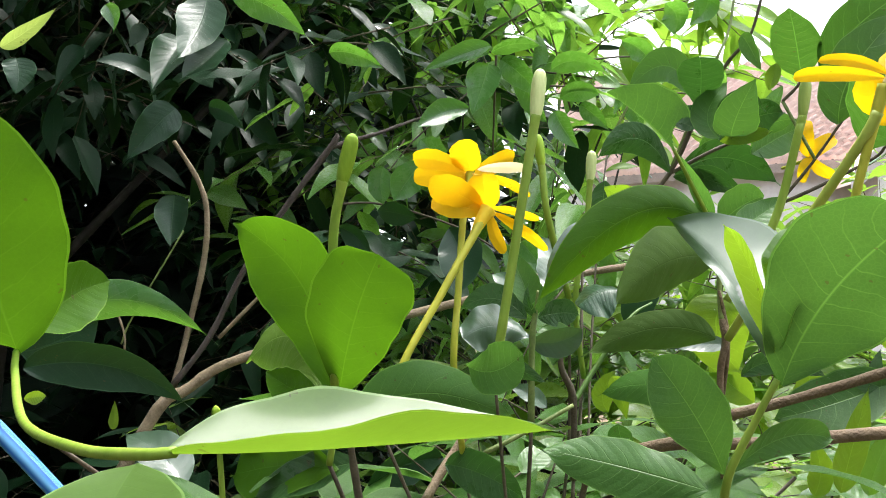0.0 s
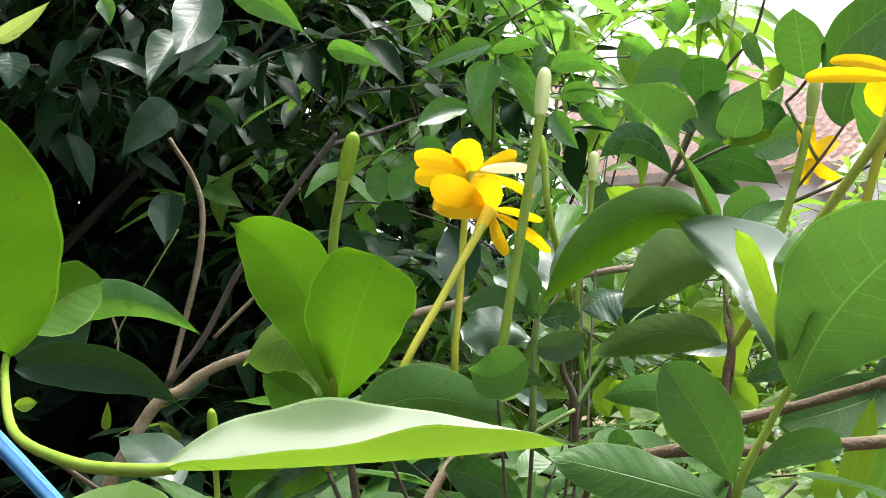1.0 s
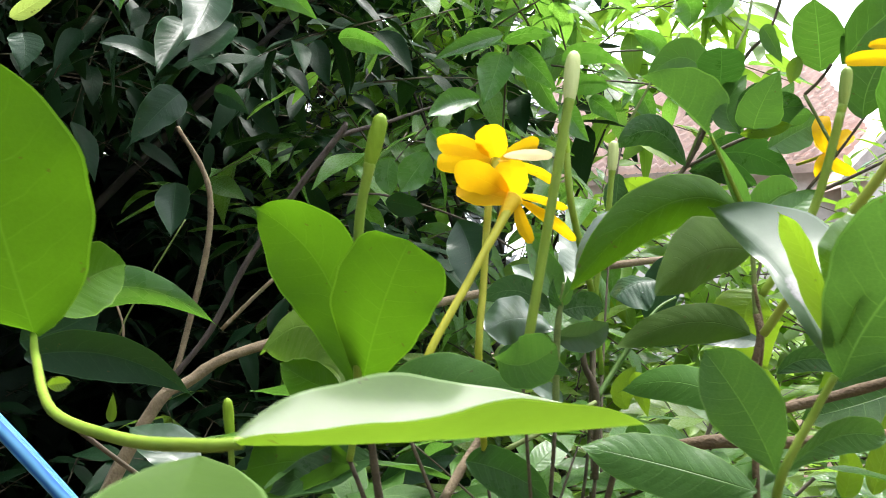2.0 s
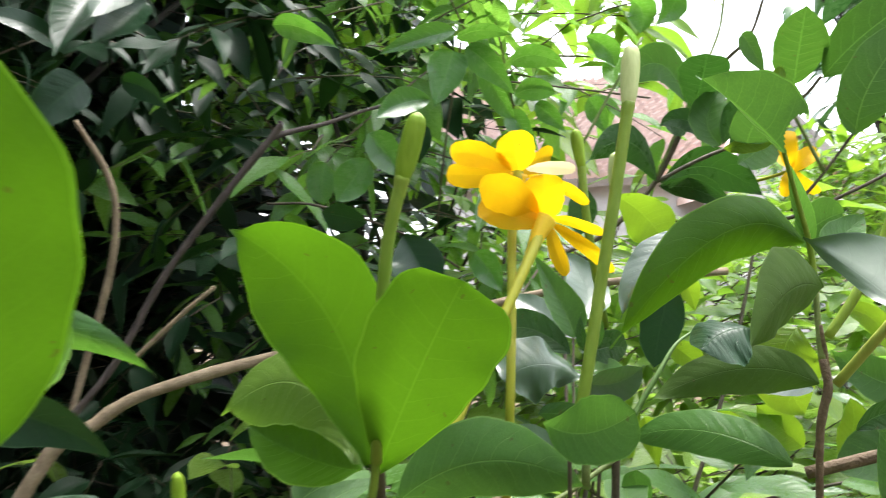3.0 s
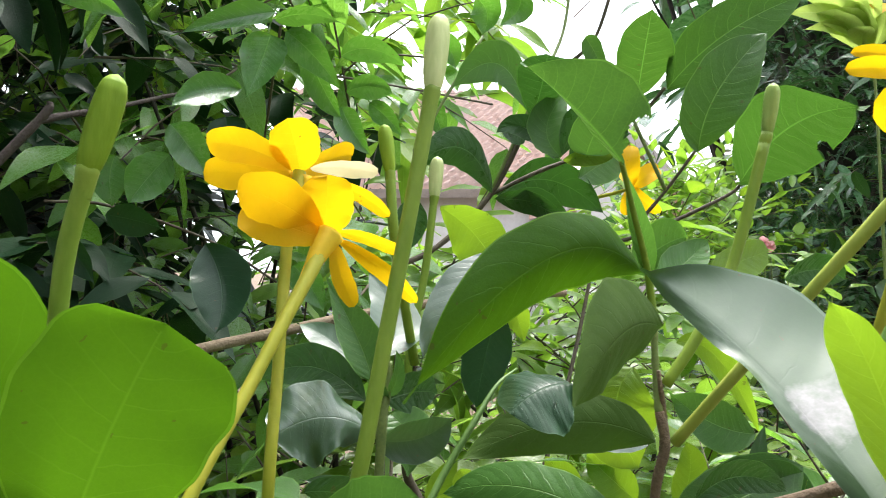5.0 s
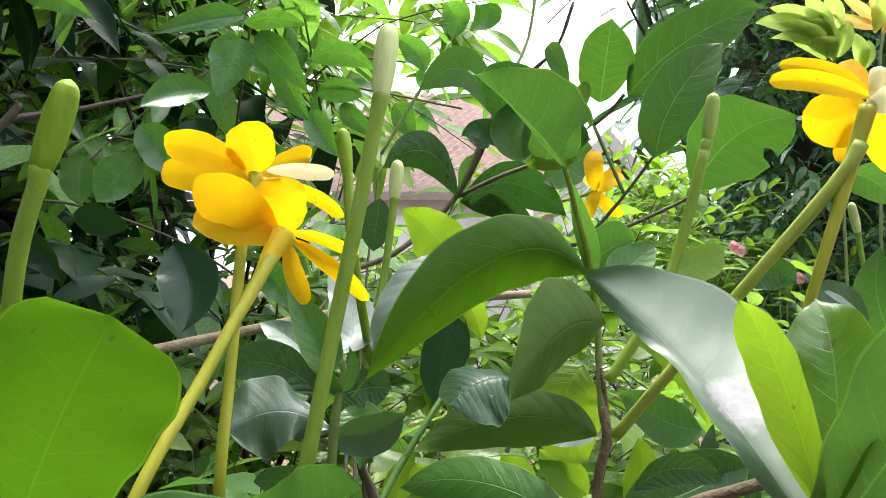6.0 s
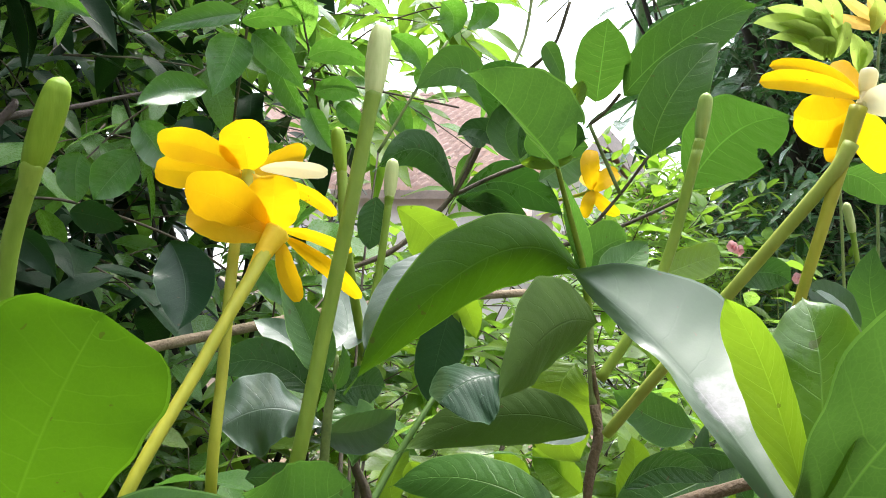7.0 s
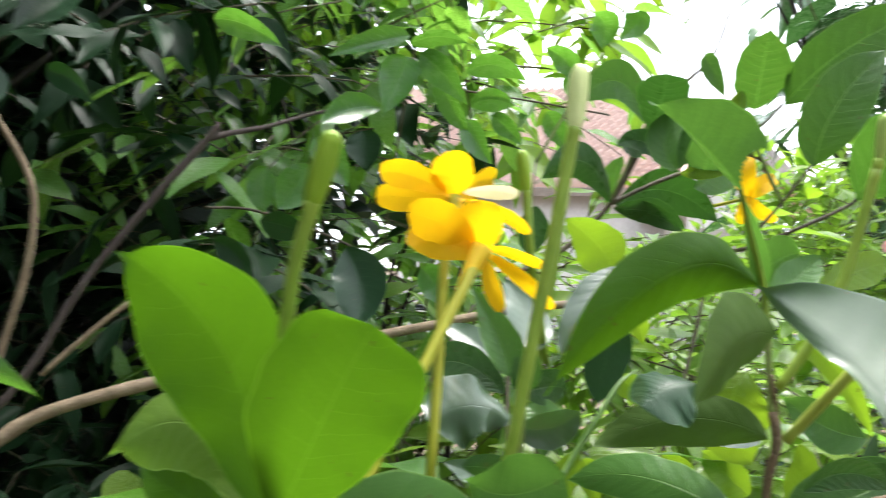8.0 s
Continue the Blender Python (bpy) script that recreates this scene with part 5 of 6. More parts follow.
leaf(sprig, (1.0628, 1.3000, 1.6917), (1.0402, 1.2770, 1.7277), (1.0175, 1.2700, 1.7481), (0.312, -0.949, 0.041), 0.0264, M_fresh, 'ellip', 0.3, wave=0.04)
leaf(sprig, (1.0651, 1.3000, 1.6976), (1.0553, 1.2770, 1.7235), (1.0455, 1.2700, 1.7385), (0.357, -0.904, -0.235), 0.0287, M_fresh, 'ellip', 0.3, wave=0.04)
leaf(sprig, (1.0917, 1.3000, 1.7635), (1.0774, 1.2770, 1.7943), (1.0631, 1.2700, 1.8123), (0.928, -0.361, 0.088), 0.0287, M_fresh, 'ellip', 0.3, wave=0.04)
leaf(sprig, (1.1015, 1.3000, 1.7738), (1.0391, 1.2900, 1.7745), (0.9767, 1.2800, 1.7752), (0.198, -0.325, 0.925), 0.0200, M_orange, 'ellip', 0.3)
leaf(sprig, (1.1195, 1.3000, 1.7856), (1.0879, 1.2900, 1.7995), (1.0563, 1.2800, 1.8135), (0.573, -0.586, 0.573), 0.0206, M_orange, 'ellip', 0.3)
leaf(sprig, (1.1135, 1.3000, 1.7801), (1.0561, 1.2900, 1.7951), (0.9987, 1.2800, 1.8101), (0.411, -0.491, 0.768), 0.0203, M_orange, 'ellip', 0.3)
leaf(sprig, (1.1077, 1.3000, 1.7651), (1.1178, 1.2900, 1.7825), (1.1279, 1.2800, 1.7998), (0.761, -0.311, -0.569), 0.0208, M_orange, 'ellip', 0.3)
tube(sprig, 'stem', [(1.0500, 1.3000, 0.0000), (1.0600, 1.3000, 0.9000), (1.0221, 1.3000, 1.5788), (1.0058, 1.3000, 1.7248)], (3, 2.6, 2.2), M_gtwig)
tube(sprig, 'stem', [(1.1200, 1.3200, 0.0000), (1.1200, 1.3000, 0.9000), (1.1036, 1.3000, 1.6324), (1.1111, 1.3000, 1.7798)], (3, 2.6, 2.2), M_gtwig)
heliconia = thing("heliconia_plant", (1.4503, 2.2000, 0.0000), "low plant with small orange flower spikes", "plant")
leaf(heliconia, (1.4283, 2.2000, 1.0640), (1.4370, 2.2000, 1.0869), (1.4458, 2.2000, 1.1097), (0.838, -0.457, -0.298), 0.0168, M_orange, 'lance', 0.3, name='bract')
leaf(heliconia, (1.4283, 2.2000, 1.0640), (1.4175, 2.2000, 1.0795), (1.4067, 2.2000, 1.0949), (0.814, -0.331, 0.477), 0.0167, M_orange, 'lance', 0.3, name='bract')
leaf(heliconia, (1.4230, 2.2000, 1.0565), (1.4372, 2.2000, 1.0670), (1.4514, 2.2000, 1.0775), (0.615, -0.346, -0.709), 0.0168, M_orange, 'lance', 0.3, name='bract')
leaf(heliconia, (1.4651, 2.2000, 0.9025), (1.4525, 2.2000, 0.9197), (1.4399, 2.2000, 0.9369), (0.816, -0.301, 0.493), 0.0170, M_orange, 'lance', 0.3, name='bract')
leaf(heliconia, (1.4652, 2.2000, 0.8994), (1.4740, 2.2000, 0.9190), (1.4828, 2.2000, 0.9387), (0.807, -0.480, -0.345), 0.0171, M_orange, 'lance', 0.3, name='bract')
leaf(heliconia, (1.4688, 2.2000, 0.8947), (1.4813, 2.2000, 0.9035), (1.4938, 2.2000, 0.9122), (0.583, -0.391, -0.712), 0.0171, M_orange, 'lance', 0.3, name='bract')
tube(heliconia, 'stem', [(1.4544, 2.2000, 0.3981), (1.4428, 2.2000, 0.7782), (1.4283, 2.2000, 1.0656)], (4, 3.5, 3), M_gtwig)
tube(heliconia, 'stem', [(1.4812, 2.2000, 0.3957), (1.4737, 2.2000, 0.7004), (1.4651, 2.2000, 0.9055)], (4, 3.5, 3), M_gtwig)
pinks = thing("flowering_bush", (1.6385, 2.3000, 0.0000), "small bush with scattered pink blossoms", "bush")
leaf(pinks, (1.5978, 2.3000, 1.4489), (1.5979, 2.2900, 1.4545), (1.5979, 2.2800, 1.4601), (0.663, -0.259, -0.702), 0.0177, M_pink, 'petal', 0.2, name='petal')
leaf(pinks, (1.5978, 2.3000, 1.4489), (1.5981, 2.2900, 1.4436), (1.5984, 2.2800, 1.4384), (-0.345, 0.532, -0.774), 0.0177, M_pink, 'petal', 0.2, name='petal')
leaf(pinks, (1.5978, 2.3000, 1.4489), (1.5862, 2.2900, 1.4399), (1.5746, 2.2800, 1.4309), (-0.633, 0.696, 0.339), 0.0177, M_pink, 'petal', 0.2, name='petal')
leaf(pinks, (1.5978, 2.3000, 1.4489), (1.5791, 2.2900, 1.4487), (1.5603, 2.2800, 1.4486), (0.142, 0.056, 0.988), 0.0177, M_pink, 'petal', 0.2, name='petal')
leaf(pinks, (1.5978, 2.3000, 1.4489), (1.5858, 2.2900, 1.4573), (1.5738, 2.2800, 1.4658), (0.828, -0.444, 0.343), 0.0177, M_pink, 'petal', 0.2, name='petal')
tube(pinks, 'stem', [(1.5978, 2.3000, 1.4489), (1.6430, 2.3200, 1.0108)], (2, 2), M_gtwig)
leaf(pinks, (1.6223, 2.3000, 1.4363), (1.6182, 2.2900, 1.4452), (1.6141, 2.2800, 1.4541), (0.849, -0.437, -0.296), 0.0178, M_pink, 'petal', 0.2, name='petal')
leaf(pinks, (1.6223, 2.3000, 1.4363), (1.6244, 2.2900, 1.4362), (1.6265, 2.2800, 1.4361), (0.146, 0.153, -0.977), 0.0178, M_pink, 'petal', 0.2, name='petal')
leaf(pinks, (1.6223, 2.3000, 1.4363), (1.6165, 2.2900, 1.4276), (1.6108, 2.2800, 1.4188), (-0.644, 0.741, -0.192), 0.0178, M_pink, 'petal', 0.2, name='petal')
leaf(pinks, (1.6223, 2.3000, 1.4363), (1.6045, 2.2900, 1.4313), (1.5866, 2.2800, 1.4263), (-0.287, 0.407, 0.867), 0.0178, M_pink, 'petal', 0.2, name='petal')
leaf(pinks, (1.6223, 2.3000, 1.4363), (1.6052, 2.2900, 1.4422), (1.5882, 2.2800, 1.4480), (0.610, -0.297, 0.734), 0.0178, M_pink, 'petal', 0.2, name='petal')
tube(pinks, 'stem', [(1.6223, 2.3000, 1.4363), (1.6678, 2.3200, 0.9968)], (2, 2), M_gtwig)
leaf(pinks, (1.7885, 2.3000, 1.3945), (1.7683, 2.2900, 1.3964), (1.7480, 2.2800, 1.3983), (0.294, -0.053, 0.954), 0.0185, M_pink, 'petal', 0.2, name='petal')
leaf(pinks, (1.7885, 2.3000, 1.3945), (1.7786, 2.2900, 1.4035), (1.7686, 2.2800, 1.4126), (0.851, -0.515, 0.101), 0.0185, M_pink, 'petal', 0.2, name='petal')
leaf(pinks, (1.7885, 2.3000, 1.3945), (1.7902, 2.2900, 1.3979), (1.7919, 2.2800, 1.4014), (0.437, -0.126, -0.891), 0.0186, M_pink, 'petal', 0.2, name='petal')
leaf(pinks, (1.7885, 2.3000, 1.3945), (1.7862, 2.2900, 1.3876), (1.7839, 2.2800, 1.3807), (-0.480, 0.665, -0.572), 0.0185, M_pink, 'petal', 0.2, name='petal')
leaf(pinks, (1.7885, 2.3000, 1.3945), (1.7726, 2.2900, 1.3863), (1.7568, 2.2800, 1.3782), (-0.504, 0.654, 0.564), 0.0185, M_pink, 'petal', 0.2, name='petal')
tube(pinks, 'stem', [(1.7885, 2.3000, 1.3945), (1.8358, 2.3200, 0.9455)], (2, 2), M_gtwig)
leaf(pinks, (1.7637, 2.3000, 1.3697), (1.7467, 2.2900, 1.3769), (1.7297, 2.2800, 1.3841), (0.674, -0.361, 0.644), 0.0184, M_pink, 'petal', 0.2, name='petal')
leaf(pinks, (1.7637, 2.3000, 1.3697), (1.7602, 2.2900, 1.3782), (1.7566, 2.2800, 1.3866), (0.799, -0.452, -0.396), 0.0184, M_pink, 'petal', 0.2, name='petal')
leaf(pinks, (1.7637, 2.3000, 1.3697), (1.7656, 2.2900, 1.3681), (1.7674, 2.2800, 1.3666), (-0.016, 0.258, -0.966), 0.0184, M_pink, 'petal', 0.2, name='petal')
leaf(pinks, (1.7637, 2.3000, 1.3697), (1.7563, 2.2900, 1.3611), (1.7489, 2.2800, 1.3525), (-0.628, 0.771, -0.104), 0.0184, M_pink, 'petal', 0.2, name='petal')
leaf(pinks, (1.7637, 2.3000, 1.3697), (1.7438, 2.2900, 1.3658), (1.7239, 2.2800, 1.3619), (-0.185, 0.374, 0.909), 0.0183, M_pink, 'petal', 0.2, name='petal')
tube(pinks, 'stem', [(1.7637, 2.3000, 1.3697), (1.8108, 2.3200, 0.9221)], (2, 2), M_gtwig)
leaf(pinks, (1.8444, 2.3000, 1.3582), (1.8300, 2.2900, 1.3673), (1.8155, 2.2800, 1.3765), (0.785, -0.477, 0.396), 0.0187, M_pink, 'petal', 0.2, name='petal')
leaf(pinks, (1.8444, 2.3000, 1.3582), (1.8438, 2.2900, 1.3652), (1.8432, 2.2800, 1.3721), (0.669, -0.362, -0.649), 0.0188, M_pink, 'petal', 0.2, name='petal')
leaf(pinks, (1.8444, 2.3000, 1.3582), (1.8451, 2.2900, 1.3540), (1.8457, 2.2800, 1.3499), (-0.242, 0.460, -0.854), 0.0188, M_pink, 'petal', 0.2, name='petal')
leaf(pinks, (1.8444, 2.3000, 1.3582), (1.8324, 2.2900, 1.3494), (1.8204, 2.2800, 1.3407), (-0.594, 0.765, 0.248), 0.0187, M_pink, 'petal', 0.2, name='petal')
leaf(pinks, (1.8444, 2.3000, 1.3582), (1.8238, 2.2900, 1.3569), (1.8033, 2.2800, 1.3556), (0.017, 0.208, 0.978), 0.0187, M_pink, 'petal', 0.2, name='petal')
tube(pinks, 'stem', [(1.8444, 2.3000, 1.3582), (1.8924, 2.3200, 0.9060)], (2, 2), M_gtwig)
strap = thing("plastic_strap", (-0.3675, 0.7500, 1.1554), "bright blue plastic strap with white streaks", "strap")
STRAP = ((-0.4565, 0.7500, 1.2379), (-0.3775, 0.7500, 1.1564), (-0.3141, 0.7500, 1.0880))
POSTS = ((3.0290, 6.0000, 1.4056), (2.8555, 4.0000, 1.5077))  # tops of two posts


# ---- leaf masses ----
def leaf_variant(k, ratio, bend):
    """A light leaf of unit length along +y that shares its mesh between many leaves."""
    rng = random.Random(900 + k)
    verts, uvs, faces = [], [], []
    nl = 8
    f, sway, roll = rng.uniform(0.05, 0.4), rng.uniform(-0.12, 0.12), rng.uniform(-0.5, 0.5)
    p, q = rng.uniform(0.6, 0.8), rng.uniform(0.8, 1.05)
    peak = (p / (p + q)) ** p * (q / (p + q)) ** q
    wob = rng.uniform(0, 6.28)
    for i in range(nl + 1):
        s = i / nl
        hw = max(0.5 * ratio * s ** p * (1 - s) ** q / peak, 0.008)
        z = -bend * s * s
        x = sway * s * s
        for u in (-1, -0.5, 0, 0.5, 1):
            w = abs(u)
            lift = f * hw * w ** 1.3 + 0.05 * ratio * w * w * math.sin(9 * s + wob + u) + roll * s * u * hw * 0.5
            verts.append((x + u * hw, s, z + lift))
            uvs.append((0.5 + 0.5 * u, s))
    for i in range(nl):
        for j in range(4):
            a = i * 5 + j
            faces.append((a, a + 1, a + 6, a + 5))
    return np.array(verts), faces, uvs


VARIANTS = [leaf_variant(k, 0.29 + 0.04 * (k % 4), 0.1 + 0.07 * (k % 5)) for k in range(10)]


def spray_matrices(rng, origin, direction, length, count, size, droop):
    """Leaf poses along a twig that leaves origin in direction."""
    o, d = Vector(origin), Vector(direction).normalized()
    res, pts = [], []
    p = o.copy()
    for i in range(count):
        s = (i + 0.6) / count
        pts.append(p.copy())
        p = p + (d + Vector((0, 0, -droop * s))).normalized() * (length / count)
        ang = i * 2.4 + rng.uniform(-0.4, 0.4)
        side = Vector((math.cos(ang), math.sin(ang), 0.15))
        way = (d * 0.55 + side * 0.8 + Vector((0, 0, -droop * rng.uniform(0.3, 1.2)))).normalized()
        up = Vector((rng.uniform(-0.5, 0.5), rng.uniform(-0.7, 0.3), 1)).normalized()
        x = way.cross(up).normalized()
        z = x.cross(way)
        sz = size * rng.uniform(0.65, 1.25)
        m = Matrix((x, way, z)).transposed() * sz
        res.append((m, p.copy(), rng.randrange(len(VARIANTS))))
    pts.append(p)
    return res, pts


def leaf_mass(parent, places, mat_near, mat_rest, near, rest_name="foliage"):
    """The first leaves of the list as parts of their own, the rest joined."""
    base = root_of(parent)
    meshes = {}
    for k, (vs, faces, uvs) in enumerate(VARIANTS):
        ob = link_mesh("leaf", [tuple(v) for v in vs], faces, mat_near, parent, uvs)
        meshes[k] = ob.data
        bpy.data.objects.remove(ob)
    for m, p, k in places[:near]:
        ob = new("leaf", meshes[k])
        ob.parent = parent
        ob.matrix_basis = Matrix.Translation(p - base) @ m.to_4x4()
    V, Fc, U, n0 = [], [], [], 0
    for m, p, k in places[near:]:
        vs, faces, uvs = VARIANTS[k]
        V.append(vs @ np.array(m).T + np.array(p - base))
        Fc.extend([tuple(i + n0 for i in f) for f in faces])
        U.extend(uvs)
        n0 += len(vs)
    if V:
        ob = link_mesh(rest_name, np.concatenate(V).tolist(), Fc, mat_rest, parent, U)
        tagged(ob, kind="stuff")


def twig_mass(parent, lines, radius, mat, name="fine_branching"):
    base = root_of(parent)
    V, Fc = [], []
    for pts in lines:
        vs, fs, _ = tube_data([p - base for p in (pts[0], pts[len(pts) // 2], pts[-1])], (radius * 1.4, radius, radius * 0.5), 4, 2)
        n0 = len(V)
        V.extend(tuple(v) for v in vs)
        Fc.extend(tuple(i + n0 for i in f) for f in fs)
    if V:
        tagged(link_mesh(name, V, Fc, mat, parent), kind="stuff")


def trunk(parent, seed, boxes, stems, radius):
    """Tapered stems from the ground, forking into limbs inside the crown."""
    rng = random.Random(seed)
    x0, x1 = min(b[0] for b in boxes), max(b[1] for b in boxes)
    y0, y1 = min(b[2] for b in boxes), max(b[3] for b in boxes)
    z1 = max(b[5] for b in boxes)
    for _ in range(stems):
        fx, fy = x0 + (x1 - x0) * rng.uniform(0.25, 0.75), y0 + (y1 - y0) * rng.uniform(0.35, 0.8)
        fork = Vector((fx + rng.uniform(-0.1, 0.1), fy + rng.uniform(-0.1, 0.1), z1 * rng.uniform(0.3, 0.45)))
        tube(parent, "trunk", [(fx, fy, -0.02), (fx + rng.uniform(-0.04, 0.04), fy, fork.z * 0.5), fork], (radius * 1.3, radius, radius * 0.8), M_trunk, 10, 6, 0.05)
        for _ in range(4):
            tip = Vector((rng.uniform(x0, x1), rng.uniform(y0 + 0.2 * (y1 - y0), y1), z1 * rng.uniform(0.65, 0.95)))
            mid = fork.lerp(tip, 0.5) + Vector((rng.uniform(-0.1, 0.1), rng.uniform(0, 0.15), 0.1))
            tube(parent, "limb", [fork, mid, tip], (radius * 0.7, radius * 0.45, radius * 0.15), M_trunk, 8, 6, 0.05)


def fill(parent, seed, boxes, size, droop, mat_near, mat_rest, near, twig_r=1.2, eye=(0, 0.2, 1.33), keep=None, stems=None):
    """Sprays spread through boxes (x0, x1, y0, y1, z0, z1, number)."""
    rng = random.Random(seed)
    places, lines = [], []
    for x0, x1, y0, y1, z0, z1, number in boxes:
        for _ in range(number):
            o = Vector((rng.uniform(x0, x1), rng.uniform(y0, y1), rng.uniform(z0, z1)))
            if keep and not keep(o):
                continue
            d = Vector((rng.uniform(-1, 1), rng.uniform(-1.2, 0.4), rng.uniform(-0.5, 0.9)))
            pl, pts = spray_matrices(rng, o, d, rng.uniform(2.2, 4.0) * size, rng.randint(6, 10), size, droop)
            places += pl
            lines.append(pts)
    e = Vector(eye)
    places.sort(key=lambda a: (a[1] - e).length)
    if stems:
        trunk(parent, seed, boxes, *stems)
    leaf_mass(parent, places, mat_near, mat_rest, near)
    twig_mass(parent, lines, twig_r, M_twig)


# Joined laurel leaves, base colour darkened for the shrub's deep shade
M_bI = leaf_material("glossy_leaf_shaded_mass", (0.010, 0.034, 0.016), (0.022, 0.07, 0.008), (0.035, 0.07, 0.03), 0.12, rough=0.42, veins=10, island=True, vein_show=0.3, relief=0.16, gloss=0.11)
M_mI = leaf_material("lit_leaf_mass", (0.066, 0.17, 0.046), (0.22, 0.46, 0.05), (0.18, 0.31, 0.11), 0.42, rough=0.28, veins=11, island=True, spread=0.55, vein_show=0.5)
M_lI = leaf_material("low_leaf_mass", (0.11, 0.22, 0.046), (0.30, 0.50, 0.065), (0.24, 0.38, 0.10), 0.46, rough=0.28, veins=10, island=True, spread=0.85, gloss=0.5)
M_tI = leaf_material("tree_leaf_mass", (0.05, 0.13, 0.065), (0.09, 0.24, 0.05), (0.08, 0.14, 0.06), 0.2, rough=0.28, island=True)
M_yI = leaf_material("fresh_leaf_mass", (0.12, 0.25, 0.035), (0.28, 0.5, 0.04), (0.24, 0.38, 0.08), 0.46, rough=0.38, island=True)

# Second and last boxes: overhead canopy added out of view to shade the shrub
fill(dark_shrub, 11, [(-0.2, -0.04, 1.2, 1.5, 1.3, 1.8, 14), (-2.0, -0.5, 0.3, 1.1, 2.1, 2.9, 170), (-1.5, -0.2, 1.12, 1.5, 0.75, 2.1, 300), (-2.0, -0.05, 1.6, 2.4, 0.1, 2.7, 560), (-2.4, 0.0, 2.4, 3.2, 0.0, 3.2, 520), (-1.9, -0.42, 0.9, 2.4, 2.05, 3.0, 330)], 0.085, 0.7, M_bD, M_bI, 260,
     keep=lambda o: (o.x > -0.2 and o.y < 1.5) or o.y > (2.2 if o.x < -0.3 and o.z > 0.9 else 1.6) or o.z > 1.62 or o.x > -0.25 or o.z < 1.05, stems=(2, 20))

# Near-black leaves: the deep shade between the shrub's leaves, put into colour
M_hI = leaf_material("shade_hedge_leaf_mass", (0.018, 0.034, 0.028), (0.02, 0.05, 0.016), (0.035, 0.06, 0.04), 0.12, rough=0.5, island=True, gloss=0.14)

# Added backing that keeps the shrub's gaps black
thicket = thing("hedge", (-1.2, 3.6, 0), "dense hedge added behind the glossy shrub, near-black for deep shade", "hedge")
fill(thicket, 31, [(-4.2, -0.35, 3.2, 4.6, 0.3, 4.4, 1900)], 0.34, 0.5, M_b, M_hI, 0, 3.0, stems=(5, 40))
fill(gardenia, 32, [(0.0, 0.75, 0.74, 1.0, 0.92, 1.13, 50), (-0.12, 0.36, 0.64, 0.74, 0.98, 1.12, 32)], 0.066, 0.3, M_g, M_mI, 200)

back_shrub = thing("garden_shrub", (0.1, 1.7, 0), "light green leafy shrub with drooping oval leaves", "shrub")
fill(back_shrub, 12, [(-0.06, 0.2, 1.2, 1.75, 1.0, 2.0, 60), (-0.2, 0.5, 1.7, 2.6, 0.3, 1.3, 150)], 0.085, 0.7, M_lush, M_mI, 220, stems=(3, 12))
fill(back_shrub, 43, [(-0.4, 0.31, 1.9, 2.8, 1.2, 2.5, 72)], 0.13, 0.7, M_lush, M_mI, 80)

fill(back_shrub, 42, [(0.2, 0.85, 1.45, 1.8, 1.08, 1.36, 60)], 0.088, 0.5, M_y, M_yI, 30)
fill(back_shrub, 44, [(0.3, 1.05, 1.7, 2.1, 1.84, 2.15, 12), (-0.2, 0.45, 2.2, 2.8, 1.45, 2.4, 24), (0.0, 0.42, 1.9, 2.3, 1.62, 2.1, 14)], 0.125, 0.6, M_y, M_yI, 40)

low_plants = thing("low_shrub", (0.6, 1.5, 0), "bright green low shrub with narrow leaves", "shrub")
fill(low_plants, 13, [(0.1, 1.3, 1.1, 2.2, 0.5, 1.1, 220), (-0.4, 0.9, 0.85, 1.3, 0.5, 1.0, 170), (0.0, 1.7, 2.0, 2.8, 0.4, 1.2, 190)], 0.085, 0.3, M_l, M_lI, 240, stems=(5, 8))

fresh_shrub = thing("young_shrub", (1.2, 3.2, 0), "yellow-green young shrub with upright leaves", "shrub")
fill(fresh_shrub, 14, [(0.3, 2.6, 2.6, 4.2, 0.2, 1.45, 520), (1.3, 1.9, 2.5, 3.0, 1.2, 1.62, 100), (1.8, 2.6, 3.0, 3.6, 1.2, 1.75, 90)], 0.08, -0.3, M_y, M_yI, 150, stems=(4, 10))

hedge_tree = thing("broadleaf_tree", (2.7, 3.0, 0), "dark green dense tree with glossy leaves", "tree")
fill(hedge_tree, 15, [(1.95, 3.6, 2.3, 3.8, 0.4, 3.4, 1500)], 0.085, 0.6, M_d, M_tI, 200, stems=(2, 60), keep=lambda o: o.x > 0.74 * o.y - 0.2)

screen = thing("hedge", (3.6, 4.8, 0), "dense dark hedge behind the broadleaf tree", "hedge")
fill(screen, 33, [(2.4, 5.2, 3.8, 5.2, 0.3, 4.0, 800)], 0.32, 0.5, M_d, M_tI, 0, 3.0, stems=(4, 40), keep=lambda o: o.x > 0.74 * o.y - 0.2)

for k, (bx, label) in enumerate((((-3.6, 3.4, -3.4, -1.3, 0.3, 4.2, 1000), "dense tall garden hedge of dark green leaves"),
                                 ((-3.8, -1.8, -2.0, 3.4, 0.3, 4.4, 1000), "dense tall garden hedge of dark green leaves"),
                                 ((3.0, 4.4, -2.0, 2.4, 0.3, 3.0, 420), "dense tall garden hedge of dark green leaves"))):
    row = thing("hedge", ((bx[0] + bx[1]) / 2, (bx[2] + bx[3]) / 2, 0), label, "hedge")
    fill(row, 20 + k, [bx], 0.25, 0.5, M_d, M_tI, 0, 3.0, stems=(5, 35))

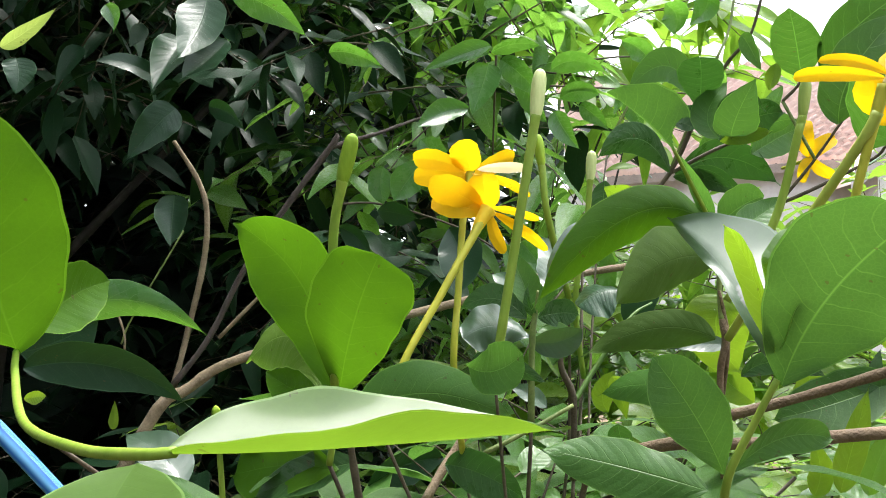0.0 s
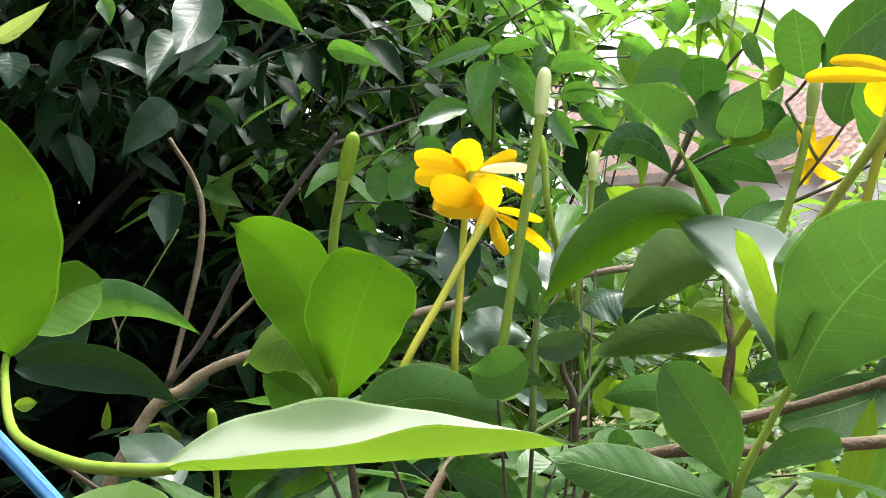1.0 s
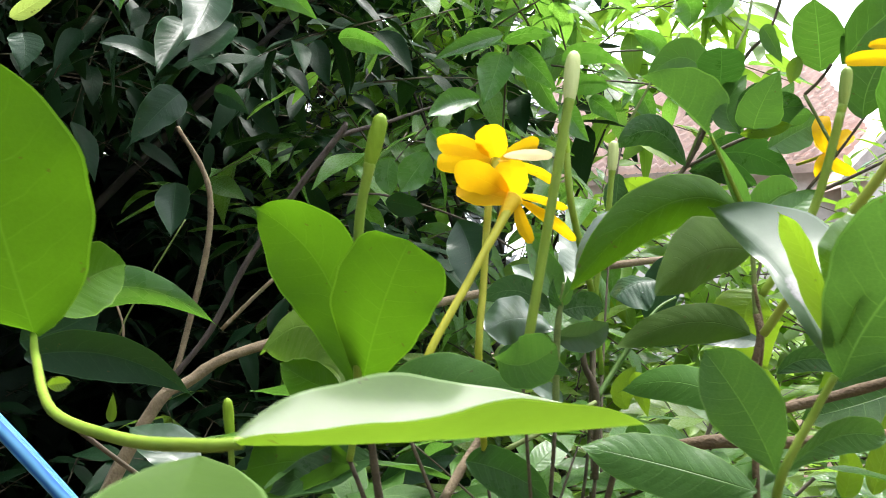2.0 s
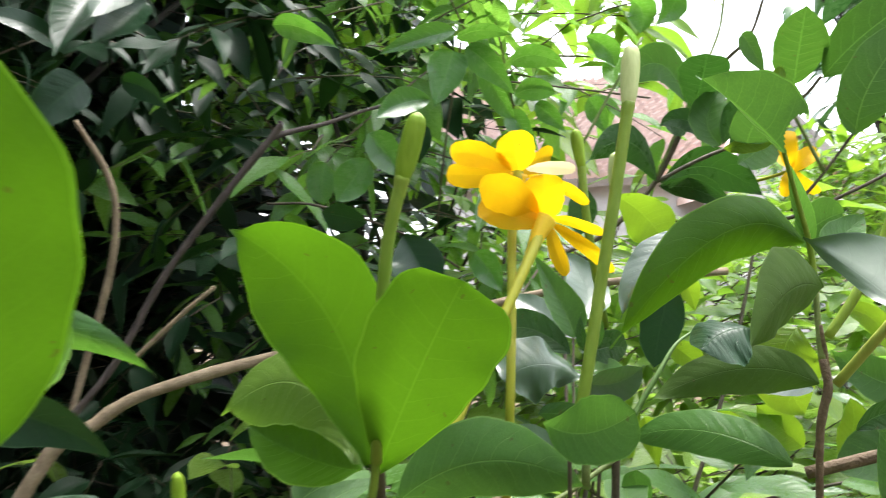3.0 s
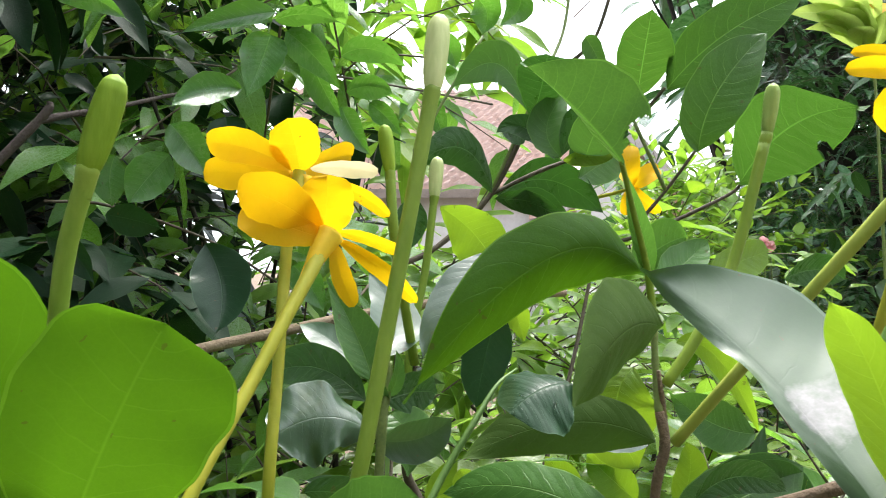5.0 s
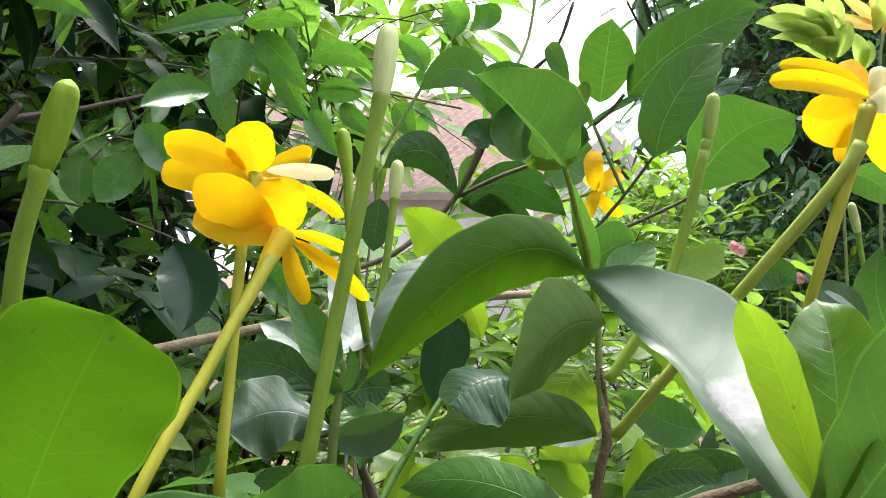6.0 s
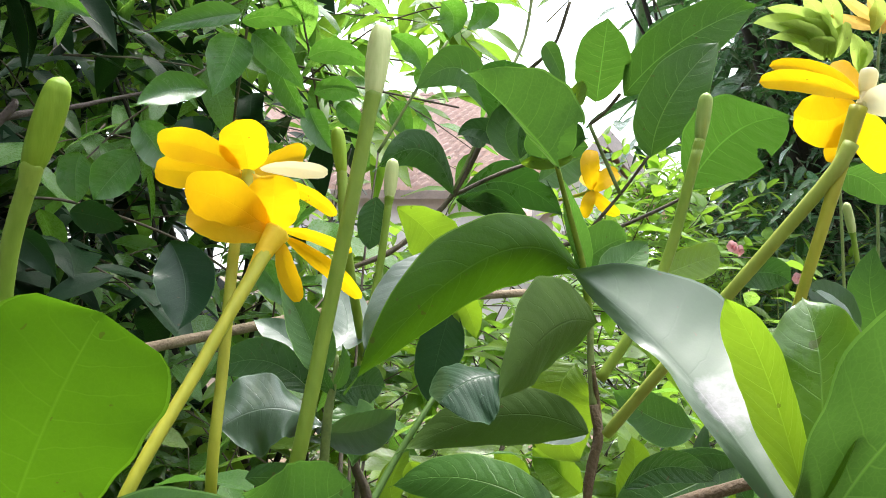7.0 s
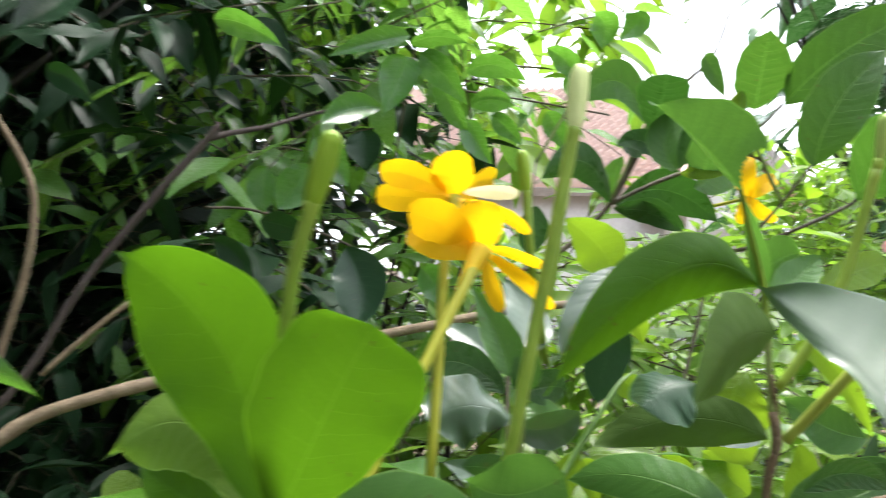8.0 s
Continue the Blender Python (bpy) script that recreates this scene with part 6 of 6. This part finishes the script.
# ---- house with a tiled roof ----
M_tile = plain_material("red_roof_tile", (0.60, 0.41, 0.35), (0.75, 0.57, 0.50), 6, 0.8, 0.4, 0.01)
M_wall = plain_material("grey_plaster", (0.42, 0.41, 0.40), (0.6, 0.59, 0.57), 3, 0.85, 0.3, 0.005)
M_board = plain_material("weathered_board", (0.22, 0.20, 0.19), (0.38, 0.34, 0.32), 9, 0.8, 0.4, 0.005)
M_soil = plain_material("garden_soil", (0.045, 0.032, 0.02), (0.17, 0.12, 0.07), 3.0, 0.95, 0.8, 0.03)


def box_mesh(name, x0, x1, y0, y1, z0, z1, mat, parent, bevel=0.01):
    bm = bmesh.new()
    bmesh.ops.create_cube(bm, size=1)
    for v in bm.verts:
        v.co = Vector(((x0 + x1) / 2 + v.co.x * (x1 - x0), (y0 + y1) / 2 + v.co.y * (y1 - y0), (z0 + z1) / 2 + v.co.z * (z1 - z0)))
    bmesh.ops.bevel(bm, geom=bm.edges[:], offset=bevel, segments=1, affect="EDGES")
    return part(name, bm, mat, parent)


house = thing("house", (3.4, 10.0, 0), "house with a faded red tiled roof and a grey gable", "house")
HB = root_of(house)
el, er, rl = (Vector(p) - HB for p in ROOF)
along, slope = er - el, rl - el
up_n = along.cross(slope).normalized()


def prism(name, pts, depth, mat, parent):
    """A flat outline pushed back by the vector depth."""
    pts = [Vector(p) for p in pts]
    n = len(pts)
    verts = pts + [p + depth for p in pts]
    faces = [tuple(range(n)), tuple(range(2 * n - 1, n - 1, -1))]
    faces += [(i, n + i, n + (i + 1) % n, (i + 1) % n) for i in range(n)]
    ob = link_mesh(name, [tuple(v) for v in verts], faces, mat, parent, None, False)
    return ob


prism("roof", [el, er, er + slope, el + slope], up_n * -0.12, M_board, house)
wl0, wr0 = el + slope * 0.1, er + slope * 0.1
prism("wall", [Vector((wl0.x, wl0.y, -HB.z)), Vector((wr0.x, wr0.y, -HB.z)), wr0 - up_n * 0.15, wl0 - up_n * 0.15], Vector((0.6, 4.0, 0)), M_wall, house)
ga, gr, gl = (Vector(p) - HB for p in GABLE)
back = Vector((0.5, 3.0, 0))
prism("gable_wall", [Vector((gl.x + 0.2, gl.y, 0)), Vector((gr.x - 0.2, gr.y, 0)), gr + Vector((-0.2, 0, 0.12)), ga + Vector((0, 0, -0.1)), gl + Vector((0.2, 0, 0.12))], back, M_wall, house)
for foot, nm in ((gr, "gable_roof"), (gl, "gable_roof")):
    d = (foot - ga).normalized()
    side_n = Vector((-d.z, 0, d.x)) * (1 if d.x > 0 else -1)
    f2 = foot + d * 0.25
    prism(nm, [ga + Vector((0, -0.2, 0.02)), f2 + Vector((0, -0.2, 0.02)), f2 + Vector((0, -0.2, 0.1)), ga + Vector((0, -0.2, 0.1))], back, M_tile, house)
    prism("barge_board", [ga + Vector((0, -0.24, -0.10)), f2 + Vector((0, -0.24, -0.10)), f2 + Vector((0, -0.24, 0.12)), ga + Vector((0, -0.24, 0.12))], Vector((0, 0.035, 0)), M_board, house)
box_mesh("window", ga.x - 0.45, ga.x + 0.45, ga.y - 0.03, ga.y + 0.05, 0.9, 1.9, M_board, house)

# tile courses: one curved tile, laid row over row
NR, NC = 19, 15
tu, tv = along / NC, slope / NR
tile_v, tile_f = [], []
for i in range(2):
    for j in range(7):
        a = j / 6
        tile_v.append((a * 1.04, i * 1.18, 0.02 + 0.03 * math.sin(a * 12.56) + (0.04 if i == 0 else 0.0)))
for j in range(6):
    tile_f.append((j, j + 1, j + 8, j + 7))
for j in range(7):
    a = j / 6
    tile_v.append((a * 1.04, 0, -0.01 + 0.03 * math.sin(a * 12.56)))
for j in range(6):
    tile_f.append((14 + j, 15 + j, j + 1, j))
tile_ob = link_mesh("roof_tile", tile_v, tile_f, M_tile, house)
tile_mesh = tile_ob.data
bpy.data.objects.remove(tile_ob)
tilt = Matrix((tu, tv, up_n)).transposed().to_4x4()
for i in range(NR):
    for j in range(NC):
        ob = new("roof_tile", tile_mesh)
        ob.parent = house
        ob.matrix_basis = Matrix.Translation(el + tu * j + tv * i) @ tilt

ground = link_mesh("ground", [(-300, -300, 0), (300, -300, 0), (300, 300, 0), (-300, 300, 0)], [(0, 1, 2, 3)], M_soil, None, smooth=False)
tagged(ground, "dark brown garden soil", "ground", kind="structure")

# ---- strap, posts ----
M_strap, sn, sl, sb, so = nodes_of("blue_plastic")
sw = sn.new("ShaderNodeTexWave")
sw.inputs["Scale"].default_value, sw.inputs["Distortion"].default_value = 1.6, 3.0
suv = sn.new("ShaderNodeUVMap")
sl.new(suv.outputs[0], sw.inputs["Vector"])
sl.new(mix_color(sn, sl, sw.outputs["Fac"], (0.012, 0.11, 0.42), (0.16, 0.45, 0.75)), sb.inputs["Base Color"])
sb.inputs["Roughness"].default_value = 0.3
tube(strap, "band", STRAP, (7.0, 7.4, 7.0), M_strap, 12, 10)
M_post = plain_material("white_post_paint", (0.55, 0.55, 0.53), (0.78, 0.78, 0.76), 8, 0.8, 0.3, 0.004)
for k, top_at in enumerate(POSTS):
    post = thing("post", (top_at[0], top_at[1], 0), ("white-painted masonry post standing in the garden", "slim grey wooden post standing in the garden")[k], "post", "garden posts")
    w = (0.09, 0.03)[k]
    box_mesh("shaft", -w, w, -w, w, 0, top_at[2] - 0.05, M_post if k == 0 else M_wall, post)
    box_mesh("cap", -w * 1.25, w * 1.25, -w * 1.25, w * 1.25, top_at[2] - 0.05, top_at[2], M_post if k == 0 else M_wall, post)
